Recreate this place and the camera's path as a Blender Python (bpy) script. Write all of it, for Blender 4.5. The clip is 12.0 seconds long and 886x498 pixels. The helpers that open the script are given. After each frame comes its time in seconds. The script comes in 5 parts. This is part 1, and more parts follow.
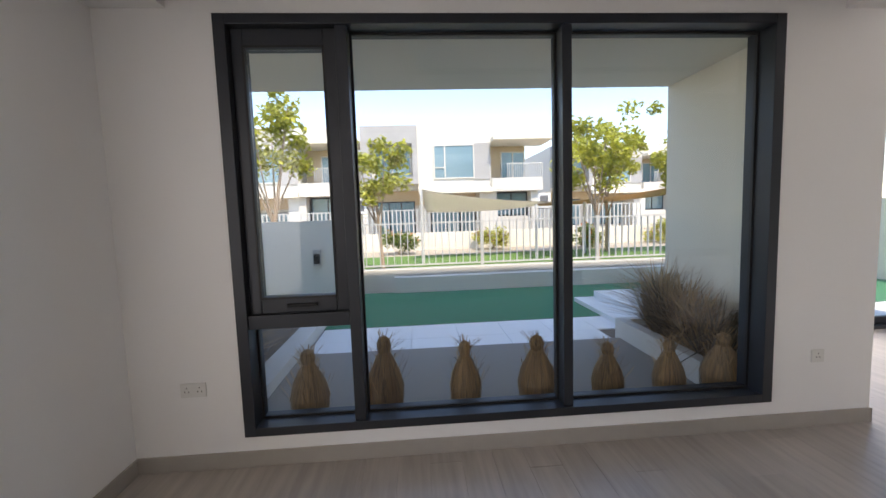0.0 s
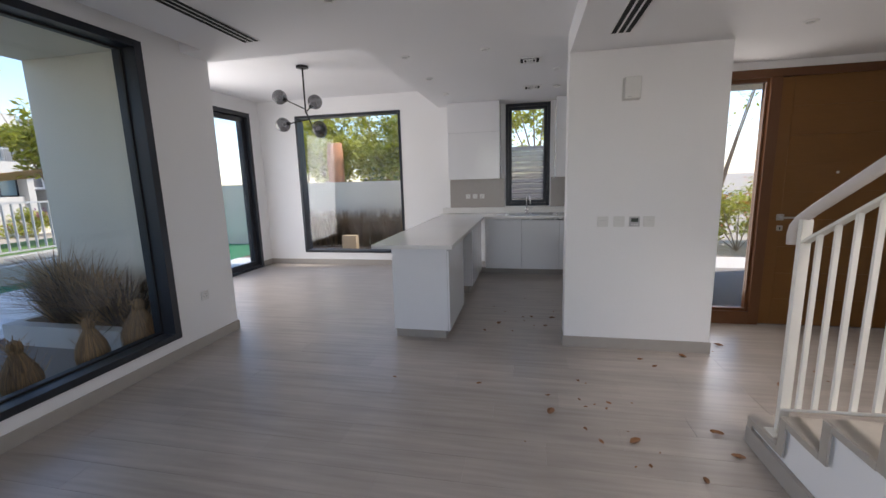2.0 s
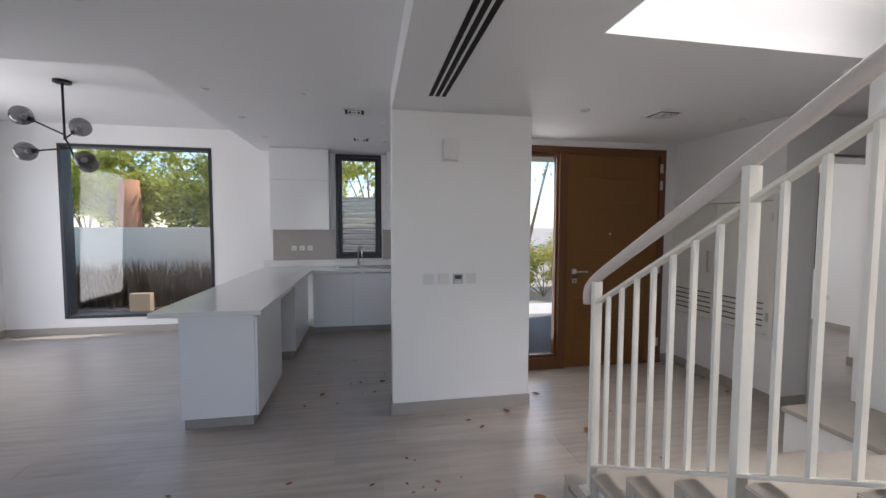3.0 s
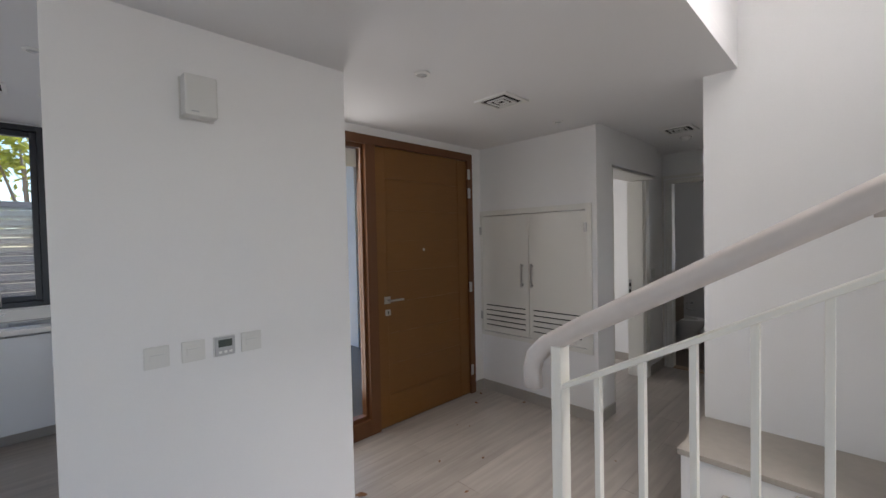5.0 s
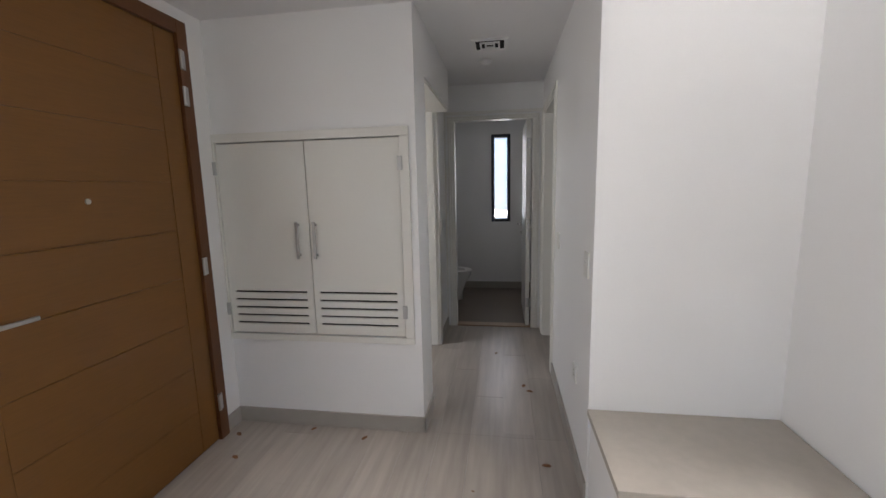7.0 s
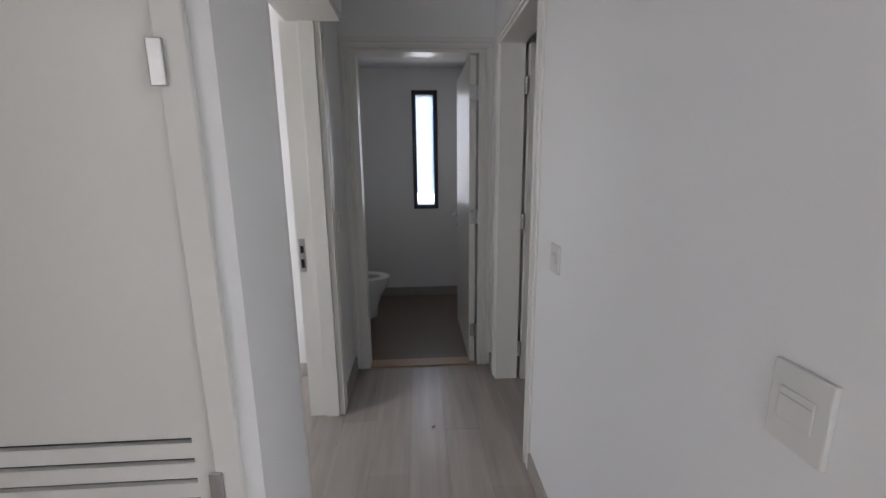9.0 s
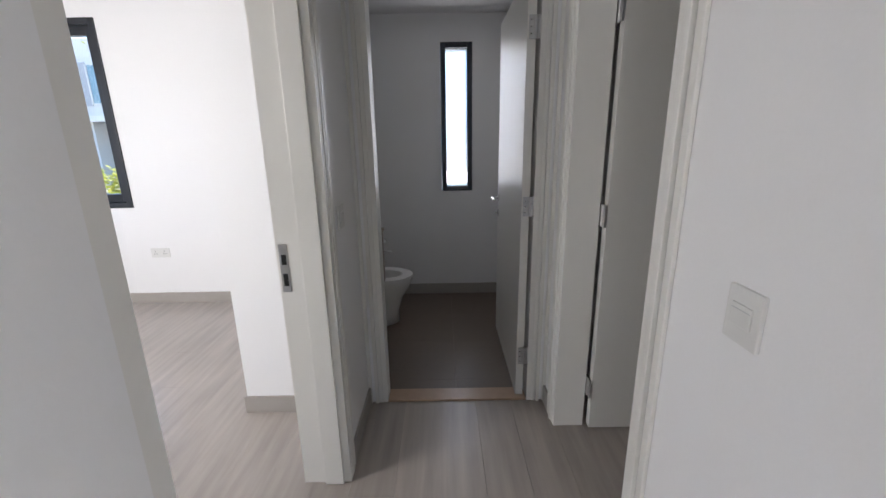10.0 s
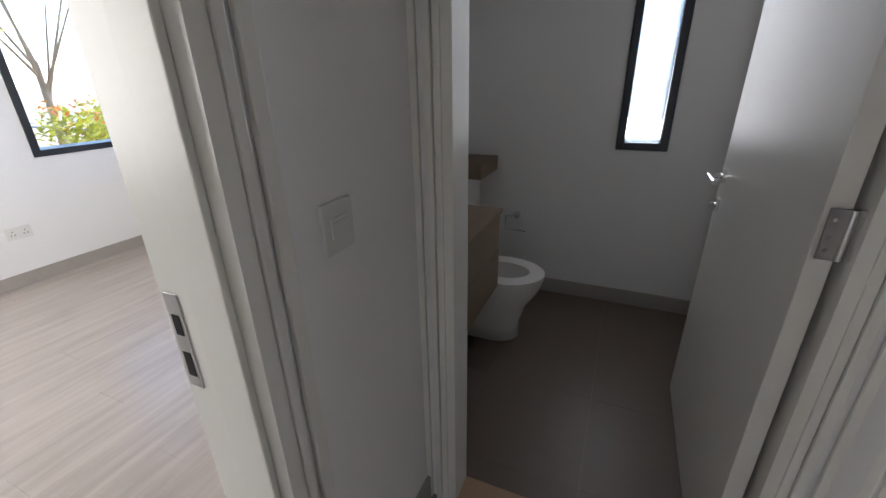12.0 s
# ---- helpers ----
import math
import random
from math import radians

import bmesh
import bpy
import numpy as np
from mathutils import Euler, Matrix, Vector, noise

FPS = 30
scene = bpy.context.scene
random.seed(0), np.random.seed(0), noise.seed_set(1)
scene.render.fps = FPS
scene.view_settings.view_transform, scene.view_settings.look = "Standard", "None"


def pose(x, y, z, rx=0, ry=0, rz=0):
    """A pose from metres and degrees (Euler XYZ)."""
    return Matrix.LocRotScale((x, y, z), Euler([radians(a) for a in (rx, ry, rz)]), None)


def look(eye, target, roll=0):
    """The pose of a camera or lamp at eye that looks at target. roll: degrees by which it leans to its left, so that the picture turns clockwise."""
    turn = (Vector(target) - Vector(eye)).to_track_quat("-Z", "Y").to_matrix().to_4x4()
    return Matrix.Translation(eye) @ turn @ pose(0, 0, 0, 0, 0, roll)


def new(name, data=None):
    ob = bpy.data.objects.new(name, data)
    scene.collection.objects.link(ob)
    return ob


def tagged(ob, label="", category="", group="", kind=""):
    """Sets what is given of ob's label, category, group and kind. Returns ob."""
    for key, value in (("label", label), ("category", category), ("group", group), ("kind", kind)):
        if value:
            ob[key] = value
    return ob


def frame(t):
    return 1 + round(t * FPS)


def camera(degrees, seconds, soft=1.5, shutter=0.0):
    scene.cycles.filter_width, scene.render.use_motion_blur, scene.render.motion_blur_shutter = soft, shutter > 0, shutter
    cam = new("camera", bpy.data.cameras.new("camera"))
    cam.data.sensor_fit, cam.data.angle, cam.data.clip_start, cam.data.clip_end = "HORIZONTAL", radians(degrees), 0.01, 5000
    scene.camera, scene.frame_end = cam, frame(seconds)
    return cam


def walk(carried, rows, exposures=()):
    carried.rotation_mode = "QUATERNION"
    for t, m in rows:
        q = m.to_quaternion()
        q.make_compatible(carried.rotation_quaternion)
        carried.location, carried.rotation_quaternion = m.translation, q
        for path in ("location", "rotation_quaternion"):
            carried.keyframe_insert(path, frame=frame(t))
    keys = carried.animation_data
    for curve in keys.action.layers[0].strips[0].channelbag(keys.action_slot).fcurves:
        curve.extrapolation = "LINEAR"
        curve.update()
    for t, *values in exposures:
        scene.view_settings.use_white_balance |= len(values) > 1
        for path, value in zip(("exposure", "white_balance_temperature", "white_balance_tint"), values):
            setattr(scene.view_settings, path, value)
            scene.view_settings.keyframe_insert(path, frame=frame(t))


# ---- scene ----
cam = camera(94.7, 12.0)

PATH = [
    (0, (0.294, 0.428, 1.534), (0.428, 2.416, 1.354), -1.9),
    (0.5, (0.077, 0.346, 1.551), (0.94, 2.14, 1.356), -1.6),
    (1, (-0.064, 0.058, 1.538), (1.464, 1.313, 1.241), -0.8),
    (1.5, (-0.187, -0.151, 1.532), (1.641, 0.579, 1.177), -1.1),
    (2, (-0.314, -0.141, 1.537), (1.615, 0.264, 1.199), -1.6),
    (2.5, (-0.25, -0.155, 1.536), (1.733, -0.129, 1.277), -0.4),
    (3, (0.011, -0.277, 1.586), (1.975, -0.637, 1.472), 0.2),
    (3.5, (0.322, -0.297, 1.604), (2.196, -0.996, 1.626), -0.0),
    (5.5, (1.703, -0.654, 1.578), (2.902, -2.249, 1.44), -1.4),
    (6, (1.976, -0.929, 1.547), (2.871, -2.705, 1.336), -1.6),
    (6.5, (2.238, -1.184, 1.533), (2.809, -3.083, 1.269), -1.5),
    (7, (2.432, -1.44, 1.53), (2.726, -3.395, 1.227), -1.3),
    (9, (2.558, -2.94, 1.485), (2.443, -4.895, 1.078), -0.6),
    (9.5, (2.57, -3.335, 1.45), (2.486, -5.283, 1.004), -0.6),
    (10, (2.603, -3.719, 1.46), (2.608, -5.651, 0.94), -1.0),
    (10.5, (2.553, -4.107, 1.43), (2.695, -6.013, 0.841), -1.5),
    (11, (2.552, -4.394, 1.414), (2.818, -6.262, 0.752), -1.7),
    (11.5, (2.58, -4.659, 1.435), (2.968, -6.49, 0.731), -1.6),
    (12, (2.563, -4.841, 1.403), (3.308, -6.53, 0.634), -1.1),
]
walk(cam, [(t, look(eye, target, roll)) for t, eye, target, roll in PATH], exposures=[(0, 1.65, 7500, 16), (1.0, 1.4, 7200, 16), (3.5, 1.2, 6500, 14), (5.5, 1.5, 6600, 13), (6.0, 1.65, 6600, 13), (7.0, 1.9, 6600, 13), (9.0, 2.0, 6300, 14), (9.5, 2.45, 6300, 14), (10.2, 2.3, 6400, 14), (11.0, 2.2, 6500, 13), (12.0, 2.25, 6500, 13)])


# world, sun, fill lamps that brighten the rooms
SUN_EL, SUN_AZ = radians(57), radians(165)   # azimuth clockwise from +y
world = bpy.data.worlds.new("sky")
scene.world = world
world.use_nodes = True
wn = world.node_tree.nodes
sky = wn.new("ShaderNodeTexSky")
sky.sky_type, sky.sun_disc = "NISHITA", False
sky.dust_density, sky.ozone_density = 0.25, 4.0
sky.sun_elevation, sky.sun_rotation = SUN_EL, SUN_AZ
wn["Background"].inputs[1].default_value = 0.15
world.node_tree.links.new(sky.outputs[0], wn["Background"].inputs[0])
sun = new("sun", bpy.data.lights.new("sun", "SUN"))
sun.data.energy, sun.data.angle, sun.data.color = 2.0, radians(0.5), (1.0, 0.95, 0.86)
to_sun = Vector((math.sin(SUN_AZ) * math.cos(SUN_EL), math.cos(SUN_AZ) * math.cos(SUN_EL), math.sin(SUN_EL)))
sun.rotation_euler = to_sun.to_track_quat("Z", "Y").to_euler()


def fill_lamp(name, eye, target, w, h, watts, colour=(0.97, 0.965, 0.96)):
    """An area lamp added to brighten a room, as daylight from an opening would."""
    ob = new(name, bpy.data.lights.new(name, "AREA"))
    ob.data.shape, ob.data.size, ob.data.size_y, ob.data.energy, ob.data.color = "RECTANGLE", w, h, watts, colour
    ob.matrix_world = look(eye, target)
    return ob


# Added fill light in an invented opening of the unseen west wall.
fill_lamp("fill_west_opening", (-1.42, 0.4, 1.5), (3, 0.4, 1.3), 2.2, 2.0, 9)
fill_lamp("daylight_sliding_door", (4.6, 4.74, 1.4), (4.6, 0, 1.2), 1.3, 2.4, 27)
# Added lamp, out of view high in the shaft; no window is built there.
fill_lamp("fill_stairwell_top", (-0.4, -2.3, 5.4), (0.4, -2.3, 0.0), 1.6, 1.5, 80, (1.0, 0.975, 0.95))
fill_lamp("daylight_sidelight", (4.30, -2.06, 1.3), (2.0, -2.5, 1.0), 0.45, 2.1, 3.2, (1.0, 0.975, 0.94))
fill_lamp("daylight_cloakroom_window", (2.472, -7.47, 1.63), (2.5, -5.0, 1.2), 0.2, 1.15, 0.7)
# Added fill light at an invented opening in the bedroom's unseen north wall.
fill_lamp("fill_bedroom_north", (5.4, -4.08, 1.6), (5.2, -7.0, 0.9), 1.1, 1.3, 13, (1.0, 0.98, 0.95))

# materials


def mat(name, colour, rough=0.6, metal=0.0, grain=40.0, vary=0.06, bump=0.05, stretch=(1, 1, 1), stain=1.2, stain_vary=0.05, coat=0.0, per_object=0.0):
    """A surface with fine grain and broad unevenness in colour, gloss and relief."""
    m = bpy.data.materials.new(name)
    m.use_nodes = True
    n, k = m.node_tree.nodes, m.node_tree.links
    b = n["Principled BSDF"]
    b.inputs["Metallic"].default_value = metal
    b.inputs["Coat Weight"].default_value = coat
    geo = n.new("ShaderNodeNewGeometry")
    mp = n.new("ShaderNodeMapping")
    mp.inputs["Scale"].default_value = stretch
    k.new(geo.outputs["Position"], mp.inputs[0])
    fine, broad = n.new("ShaderNodeTexNoise"), n.new("ShaderNodeTexNoise")
    fine.inputs["Scale"].default_value, fine.inputs["Detail"].default_value = grain, 6
    broad.inputs["Scale"].default_value, broad.inputs["Detail"].default_value = stain, 3
    k.new(mp.outputs[0], fine.inputs["Vector"])
    k.new(geo.outputs["Position"], broad.inputs["Vector"])
    total = n.new("ShaderNodeMath")
    total.operation = "MULTIPLY_ADD"
    k.new(fine.outputs["Fac"], total.inputs[0])
    total.inputs[1].default_value = vary * 2
    total.inputs[2].default_value = 1 - vary - stain_vary - per_object / 2
    second = n.new("ShaderNodeMath")
    second.operation = "MULTIPLY_ADD"
    k.new(broad.outputs["Fac"], second.inputs[0])
    second.inputs[1].default_value = stain_vary * 2
    k.new(total.outputs[0], second.inputs[2])
    out = second
    if per_object:
        info, third = n.new("ShaderNodeObjectInfo"), n.new("ShaderNodeMath")
        third.operation = "MULTIPLY_ADD"
        k.new(info.outputs["Random"], third.inputs[0])
        third.inputs[1].default_value = per_object
        k.new(out.outputs[0], third.inputs[2])
        out = third
    scale = n.new("ShaderNodeVectorMath")
    scale.operation = "SCALE"
    scale.inputs[0].default_value = colour
    k.new(out.outputs[0], scale.inputs["Scale"])
    k.new(scale.outputs[0], b.inputs["Base Color"])
    ro = n.new("ShaderNodeMath")
    ro.operation = "MULTIPLY_ADD"
    k.new(broad.outputs["Fac"], ro.inputs[0])
    ro.inputs[1].default_value, ro.inputs[2].default_value = 0.04, max(0.02, rough - 0.02)
    k.new(ro.outputs[0], b.inputs["Roughness"])
    if bump:
        bp = n.new("ShaderNodeBump")
        bp.inputs["Strength"].default_value, bp.inputs["Distance"].default_value = bump, 0.01
        k.new(fine.outputs["Fac"], bp.inputs["Height"])
        k.new(bp.outputs[0], b.inputs["Normal"])
    return m


def glass(name, tint=(0.97, 0.98, 0.98), ior=1.45):
    m = bpy.data.materials.new(name)
    m.use_nodes = True
    n, k = m.node_tree.nodes, m.node_tree.links
    n.remove(n["Principled BSDF"])
    clear, gloss, mix, fr = n.new("ShaderNodeBsdfTransparent"), n.new("ShaderNodeBsdfGlossy"), n.new("ShaderNodeMixShader"), n.new("ShaderNodeLayerWeight")
    clear.inputs[0].default_value = (*tint, 1)
    gloss.inputs["Roughness"].default_value = 0.01
    pw, sc = n.new("ShaderNodeMath"), n.new("ShaderNodeMath")
    pw.operation, sc.operation = "POWER", "MULTIPLY_ADD"
    fr.inputs["Blend"].default_value = 0.5
    k.new(fr.outputs["Facing"], pw.inputs[0])
    pw.inputs[1].default_value = 4.0
    k.new(pw.outputs[0], sc.inputs[0])
    sc.inputs[1].default_value, sc.inputs[2].default_value = 0.55, (ior - 1) ** 2 / (ior + 1) ** 2
    k.new(sc.outputs[0], mix.inputs[0])
    k.new(clear.outputs[0], mix.inputs[1])
    k.new(gloss.outputs[0], mix.inputs[2])
    k.new(mix.outputs[0], n["Material Output"].inputs[0])
    return m


def leafy(name, colour, vary=0.5):
    m = bpy.data.materials.new(name)
    m.use_nodes = True
    n, k = m.node_tree.nodes, m.node_tree.links
    b = n["Principled BSDF"]
    geo, ramp = n.new("ShaderNodeNewGeometry"), n.new("ShaderNodeValToRGB")
    dark = tuple(c * (1 - vary) for c in colour)
    light = (min(1, colour[0] * (1 + vary)), min(1, colour[1] * (1 + vary * 0.7)), colour[2])
    ramp.color_ramp.elements[0].color, ramp.color_ramp.elements[1].color = (*dark, 1), (*light, 1)
    k.new(geo.outputs["Random Per Island"], ramp.inputs[0])
    k.new(ramp.outputs[0], b.inputs["Base Color"])
    b.inputs["Roughness"].default_value = 0.55
    tr, mix = n.new("ShaderNodeBsdfTranslucent"), n.new("ShaderNodeMixShader")
    k.new(ramp.outputs[0], tr.inputs[0])
    mix.inputs[0].default_value = 0.4
    k.new(b.outputs[0], mix.inputs[1])
    k.new(tr.outputs[0], mix.inputs[2])
    k.new(mix.outputs[0], n["Material Output"].inputs[0])
    return m


WALL = mat("white_wall_paint", (0.80, 0.80, 0.80), 0.55, grain=120, vary=0.015, bump=0.04, stain=0.9, stain_vary=0.02)
CEIL = mat("ceiling_paint", (0.78, 0.78, 0.79), 0.7, grain=120, vary=0.01, bump=0.03, stain_vary=0.015)
PLANK = mat("grey_oak_plank", (0.375, 0.335, 0.30), 0.30, grain=3.2, vary=0.34, bump=0.06, stretch=(7, 0.5, 7), stain=2.2, stain_vary=0.14, per_object=0.14)
JOINT = mat("plank_joint", (0.27, 0.24, 0.21), 0.8)
SKIRT = mat("greige_skirting_tile", (0.36, 0.335, 0.305), 0.45, grain=14, vary=0.06)
STONE = mat("beige_stone_tread", (0.40, 0.365, 0.32), 0.45, grain=22, vary=0.10, bump=0.05, stain=5, stain_vary=0.10)
FRAME = mat("dark_aluminium_frame", (0.030, 0.034, 0.042), 0.38, 0.35, grain=200, vary=0.06, bump=0.01)
GASKET = mat("black_gasket", (0.012, 0.012, 0.013), 0.6)
GLASS = glass("window_glass")
OAK = mat("stained_oak_door", (0.17, 0.071, 0.013), 0.42, grain=7, vary=0.16, bump=0.05, stretch=(1, 1.2, 22), stain=1.6, stain_vary=0.12)
OAK_DARK = mat("stained_oak_frame", (0.12, 0.045, 0.014), 0.42, grain=8, vary=0.14, bump=0.05, stretch=(14, 14, 1), stain_vary=0.08)
GROOVE = mat("oak_groove", (0.07, 0.028, 0.012), 0.7)
LACQUER = mat("white_lacquer", (0.76, 0.77, 0.79), 0.16, grain=30, vary=0.008, bump=0.0, stain_vary=0.01)
JOINERY = mat("off_white_joinery", (0.74, 0.73, 0.69), 0.36, grain=60, vary=0.015, bump=0.0, stain_vary=0.02)
QUARTZ = mat("white_quartz_worktop", (0.74, 0.73, 0.71), 0.16, grain=180, vary=0.04, bump=0.0, stain_vary=0.02)
SPLASH = mat("greige_splashback_tile", (0.36, 0.335, 0.31), 0.3, grain=18, vary=0.05, bump=0.02)
STEEL = mat("brushed_steel", (0.50, 0.50, 0.50), 0.32, 1.0, grain=90, vary=0.08, bump=0.02)
CHROME = mat("chrome", (0.78, 0.78, 0.79), 0.08, 1.0, vary=0.02, bump=0)
BLACK = mat("black_metal", (0.015, 0.015, 0.016), 0.4, 0.6)
RAIL = mat("cream_painted_steel", (0.74, 0.72, 0.66), 0.35, grain=80, vary=0.02, bump=0.03)
HANDRAIL = mat("pale_painted_handrail", (0.55, 0.50, 0.47), 0.42, grain=30, vary=0.05, bump=0.03)
SWITCH = mat("pale_switch_plastic", (0.68, 0.68, 0.66), 0.35, vary=0.01, bump=0.0)
PLASTIC = mat("white_plastic", (0.76, 0.76, 0.75), 0.35, vary=0.01, bump=0.0)
GREY_PLASTIC = mat("grey_plastic", (0.45, 0.46, 0.47), 0.35, vary=0.02, bump=0.0)
SCREEN = mat("lcd_screen", (0.06, 0.075, 0.07), 0.2, vary=0.02, bump=0.0)
SMOKE = glass("smoked_globe_glass", (0.42, 0.42, 0.44), 1.8)
# Near-black that paints the shade inside slots and holes; also the wall light's lens.
SHADE_LENS_BLACK = mat("shade_and_lens_black", (0.01, 0.01, 0.01), 0.9)
CERAMIC = mat("white_ceramic", (0.80, 0.80, 0.79), 0.1, vary=0.01, bump=0.0, coat=0.5)
WALNUT = mat("brown_wood_vanity", (0.20, 0.145, 0.10), 0.45, grain=8, vary=0.2, bump=0.04, stretch=(1, 1.5, 18))
WC_TILE = mat("taupe_floor_tile", (0.15, 0.118, 0.093), 0.42, grain=25, vary=0.06, bump=0.02, per_object=0.04)
THRESH = mat("tan_marble_threshold", (0.42, 0.29, 0.19), 0.3, grain=20, vary=0.12, bump=0.02)
RENDER_WALL = mat("cream_exterior_render", (0.72, 0.67, 0.56), 0.85, grain=90, vary=0.05, bump=0.15, stain=1.0, stain_vary=0.08)
WHITE_RENDER = mat("white_exterior_render", (0.60, 0.57, 0.515), 0.85, grain=70, vary=0.04, bump=0.1, stain=0.6, stain_vary=0.05)
TAN_RENDER = mat("tan_exterior_panel", (0.55, 0.42, 0.27), 0.8, grain=50, vary=0.05)
GREY_RENDER = mat("grey_exterior_panel", (0.36, 0.35, 0.34), 0.8, grain=30, vary=0.10, stain=2.5, stain_vary=0.15)
PAVER = mat("pale_porcelain_paver", (0.80, 0.80, 0.80), 0.32, grain=30, vary=0.04, per_object=0.05)
ENTRY_TILE = mat("beige_entry_tile", (0.68, 0.63, 0.56), 0.5, grain=20, vary=0.06, per_object=0.05)
SOIL = mat("dry_soil", (0.19, 0.14, 0.10), 0.95, grain=35, vary=0.3, bump=0.8)
SAND = mat("pale_sandy_ground", (0.42, 0.36, 0.28), 0.95, grain=3, vary=0.15, bump=0.3, stain=0.1, stain_vary=0.12)
TURF = mat("green_artificial_turf", (0.035, 0.20, 0.095), 0.9, grain=160, vary=0.35, bump=0.7, stain=1.5, stain_vary=0.1)
LAWN = mat("lawn", (0.10, 0.20, 0.04), 0.95, grain=20, vary=0.3, bump=0.5, stain=0.6, stain_vary=0.15)
STRAW = leafy("dry_tied_grass", (0.40, 0.28, 0.17), 0.45)
GRASS_DARK = leafy("dry_fountain_grass", (0.12, 0.09, 0.065), 0.5)
LEAF = leafy("bright_green_leaf", (0.42, 0.46, 0.08), 0.4)
LEAF_DARK = leafy("deep_green_leaf", (0.14, 0.22, 0.05), 0.45)
BLOOM = leafy("purple_bloom", (0.35, 0.10, 0.22), 0.4)
ORANGE = leafy("orange_bloom", (0.65, 0.22, 0.05), 0.4)
BARK = mat("bark", (0.32, 0.24, 0.17), 0.9, grain=20, vary=0.25, bump=0.6, stretch=(3, 3, 0.6))
RED_BARK = mat("reddish_palm_trunk", (0.50, 0.24, 0.13), 0.9, grain=12, vary=0.25, bump=0.6, stretch=(1, 1, 3))
SAIL = mat("cream_shade_sail", (0.74, 0.68, 0.58), 0.8, grain=200, vary=0.03)
SAIL_TAN = mat("tan_shade_sail", (0.55, 0.36, 0.20), 0.8, grain=200, vary=0.03)
FAR_GLASS = mat("reflective_window_glass", (0.16, 0.26, 0.30), 0.08, 0.0, vary=0.1, bump=0, stain=0.4, stain_vary=0.2)
SHUTTER = mat("grey_slats", (0.14, 0.14, 0.145), 0.5, vary=0.05)
FENCE = mat("pale_grey_fence_paint", (0.50, 0.50, 0.485), 0.5, vary=0.03)
DEAD_LEAF = mat("brown_dead_leaf", (0.22, 0.10, 0.04), 0.7, grain=60, vary=0.3, bump=0.3, per_object=0.5)
FROST = bpy.data.materials.new("frosted_glass")
FROST.use_nodes = True
_b = FROST.node_tree.nodes["Principled BSDF"]
_b.inputs["Transmission Weight"].default_value, _b.inputs["Roughness"].default_value = 1.0, 0.65
_b.inputs["Base Color"].default_value = (0.95, 0.96, 0.98, 1)

# helpers of the build


def origin(ob):
    o = Vector((0, 0, 0))
    while ob:
        o += ob.location
        ob = ob.parent
    return o


def part(name, bm, material, parent=None, label="", smooth=False):
    """Links a bmesh, given in world coordinates, as one mesh object under a thing or a part."""
    if parent:
        bmesh.ops.translate(bm, verts=bm.verts, vec=-origin(parent))
    me = bpy.data.meshes.new(name)
    bm.to_mesh(me)
    bm.free()
    if smooth:
        me.polygons.foreach_set("use_smooth", [True] * len(me.polygons))
    me.materials.append(material)
    ob = new(name, me)
    ob.parent = parent
    return tagged(ob, label)


def thing(name, at, label, category, group="", kind=""):
    ob = new(name)
    ob.location = at
    ob.empty_display_size = 0.1
    return tagged(ob, label, category, group, kind)


def boxes(*sizes, bevel=0.0):
    """A bmesh of boxes given as x0, x1, y0, y1, z0, z1."""
    bm = bmesh.new()
    for x0, x1, y0, y1, z0, z1 in sizes:
        m = Matrix.Translation(((x0 + x1) / 2, (y0 + y1) / 2, (z0 + z1) / 2)) @ Matrix.Diagonal((abs(x1 - x0), abs(y1 - y0), abs(z1 - z0), 1))
        bmesh.ops.create_cube(bm, size=1, matrix=m)
    if bevel:
        bmesh.ops.bevel(bm, geom=bm.edges[:], offset=bevel, segments=2, profile=0.6, affect="EDGES")
    return bm


def rod(a, b, r, r2=None, sides=12):
    a, b = Vector(a), Vector(b)
    bm = bmesh.new()
    turn = (b - a).to_track_quat("Z", "Y").to_matrix().to_4x4()
    bmesh.ops.create_cone(bm, cap_ends=True, segments=sides, radius1=r, radius2=r if r2 is None else r2, depth=(b - a).length, matrix=Matrix.Translation((a + b) / 2) @ turn)
    return bm


def merge(*bms):
    out = bmesh.new()
    for bm in bms:
        me = bpy.data.meshes.new("tmp")
        bm.to_mesh(me)
        bm.free()
        out.from_mesh(me)
        bpy.data.meshes.remove(me)
    return out


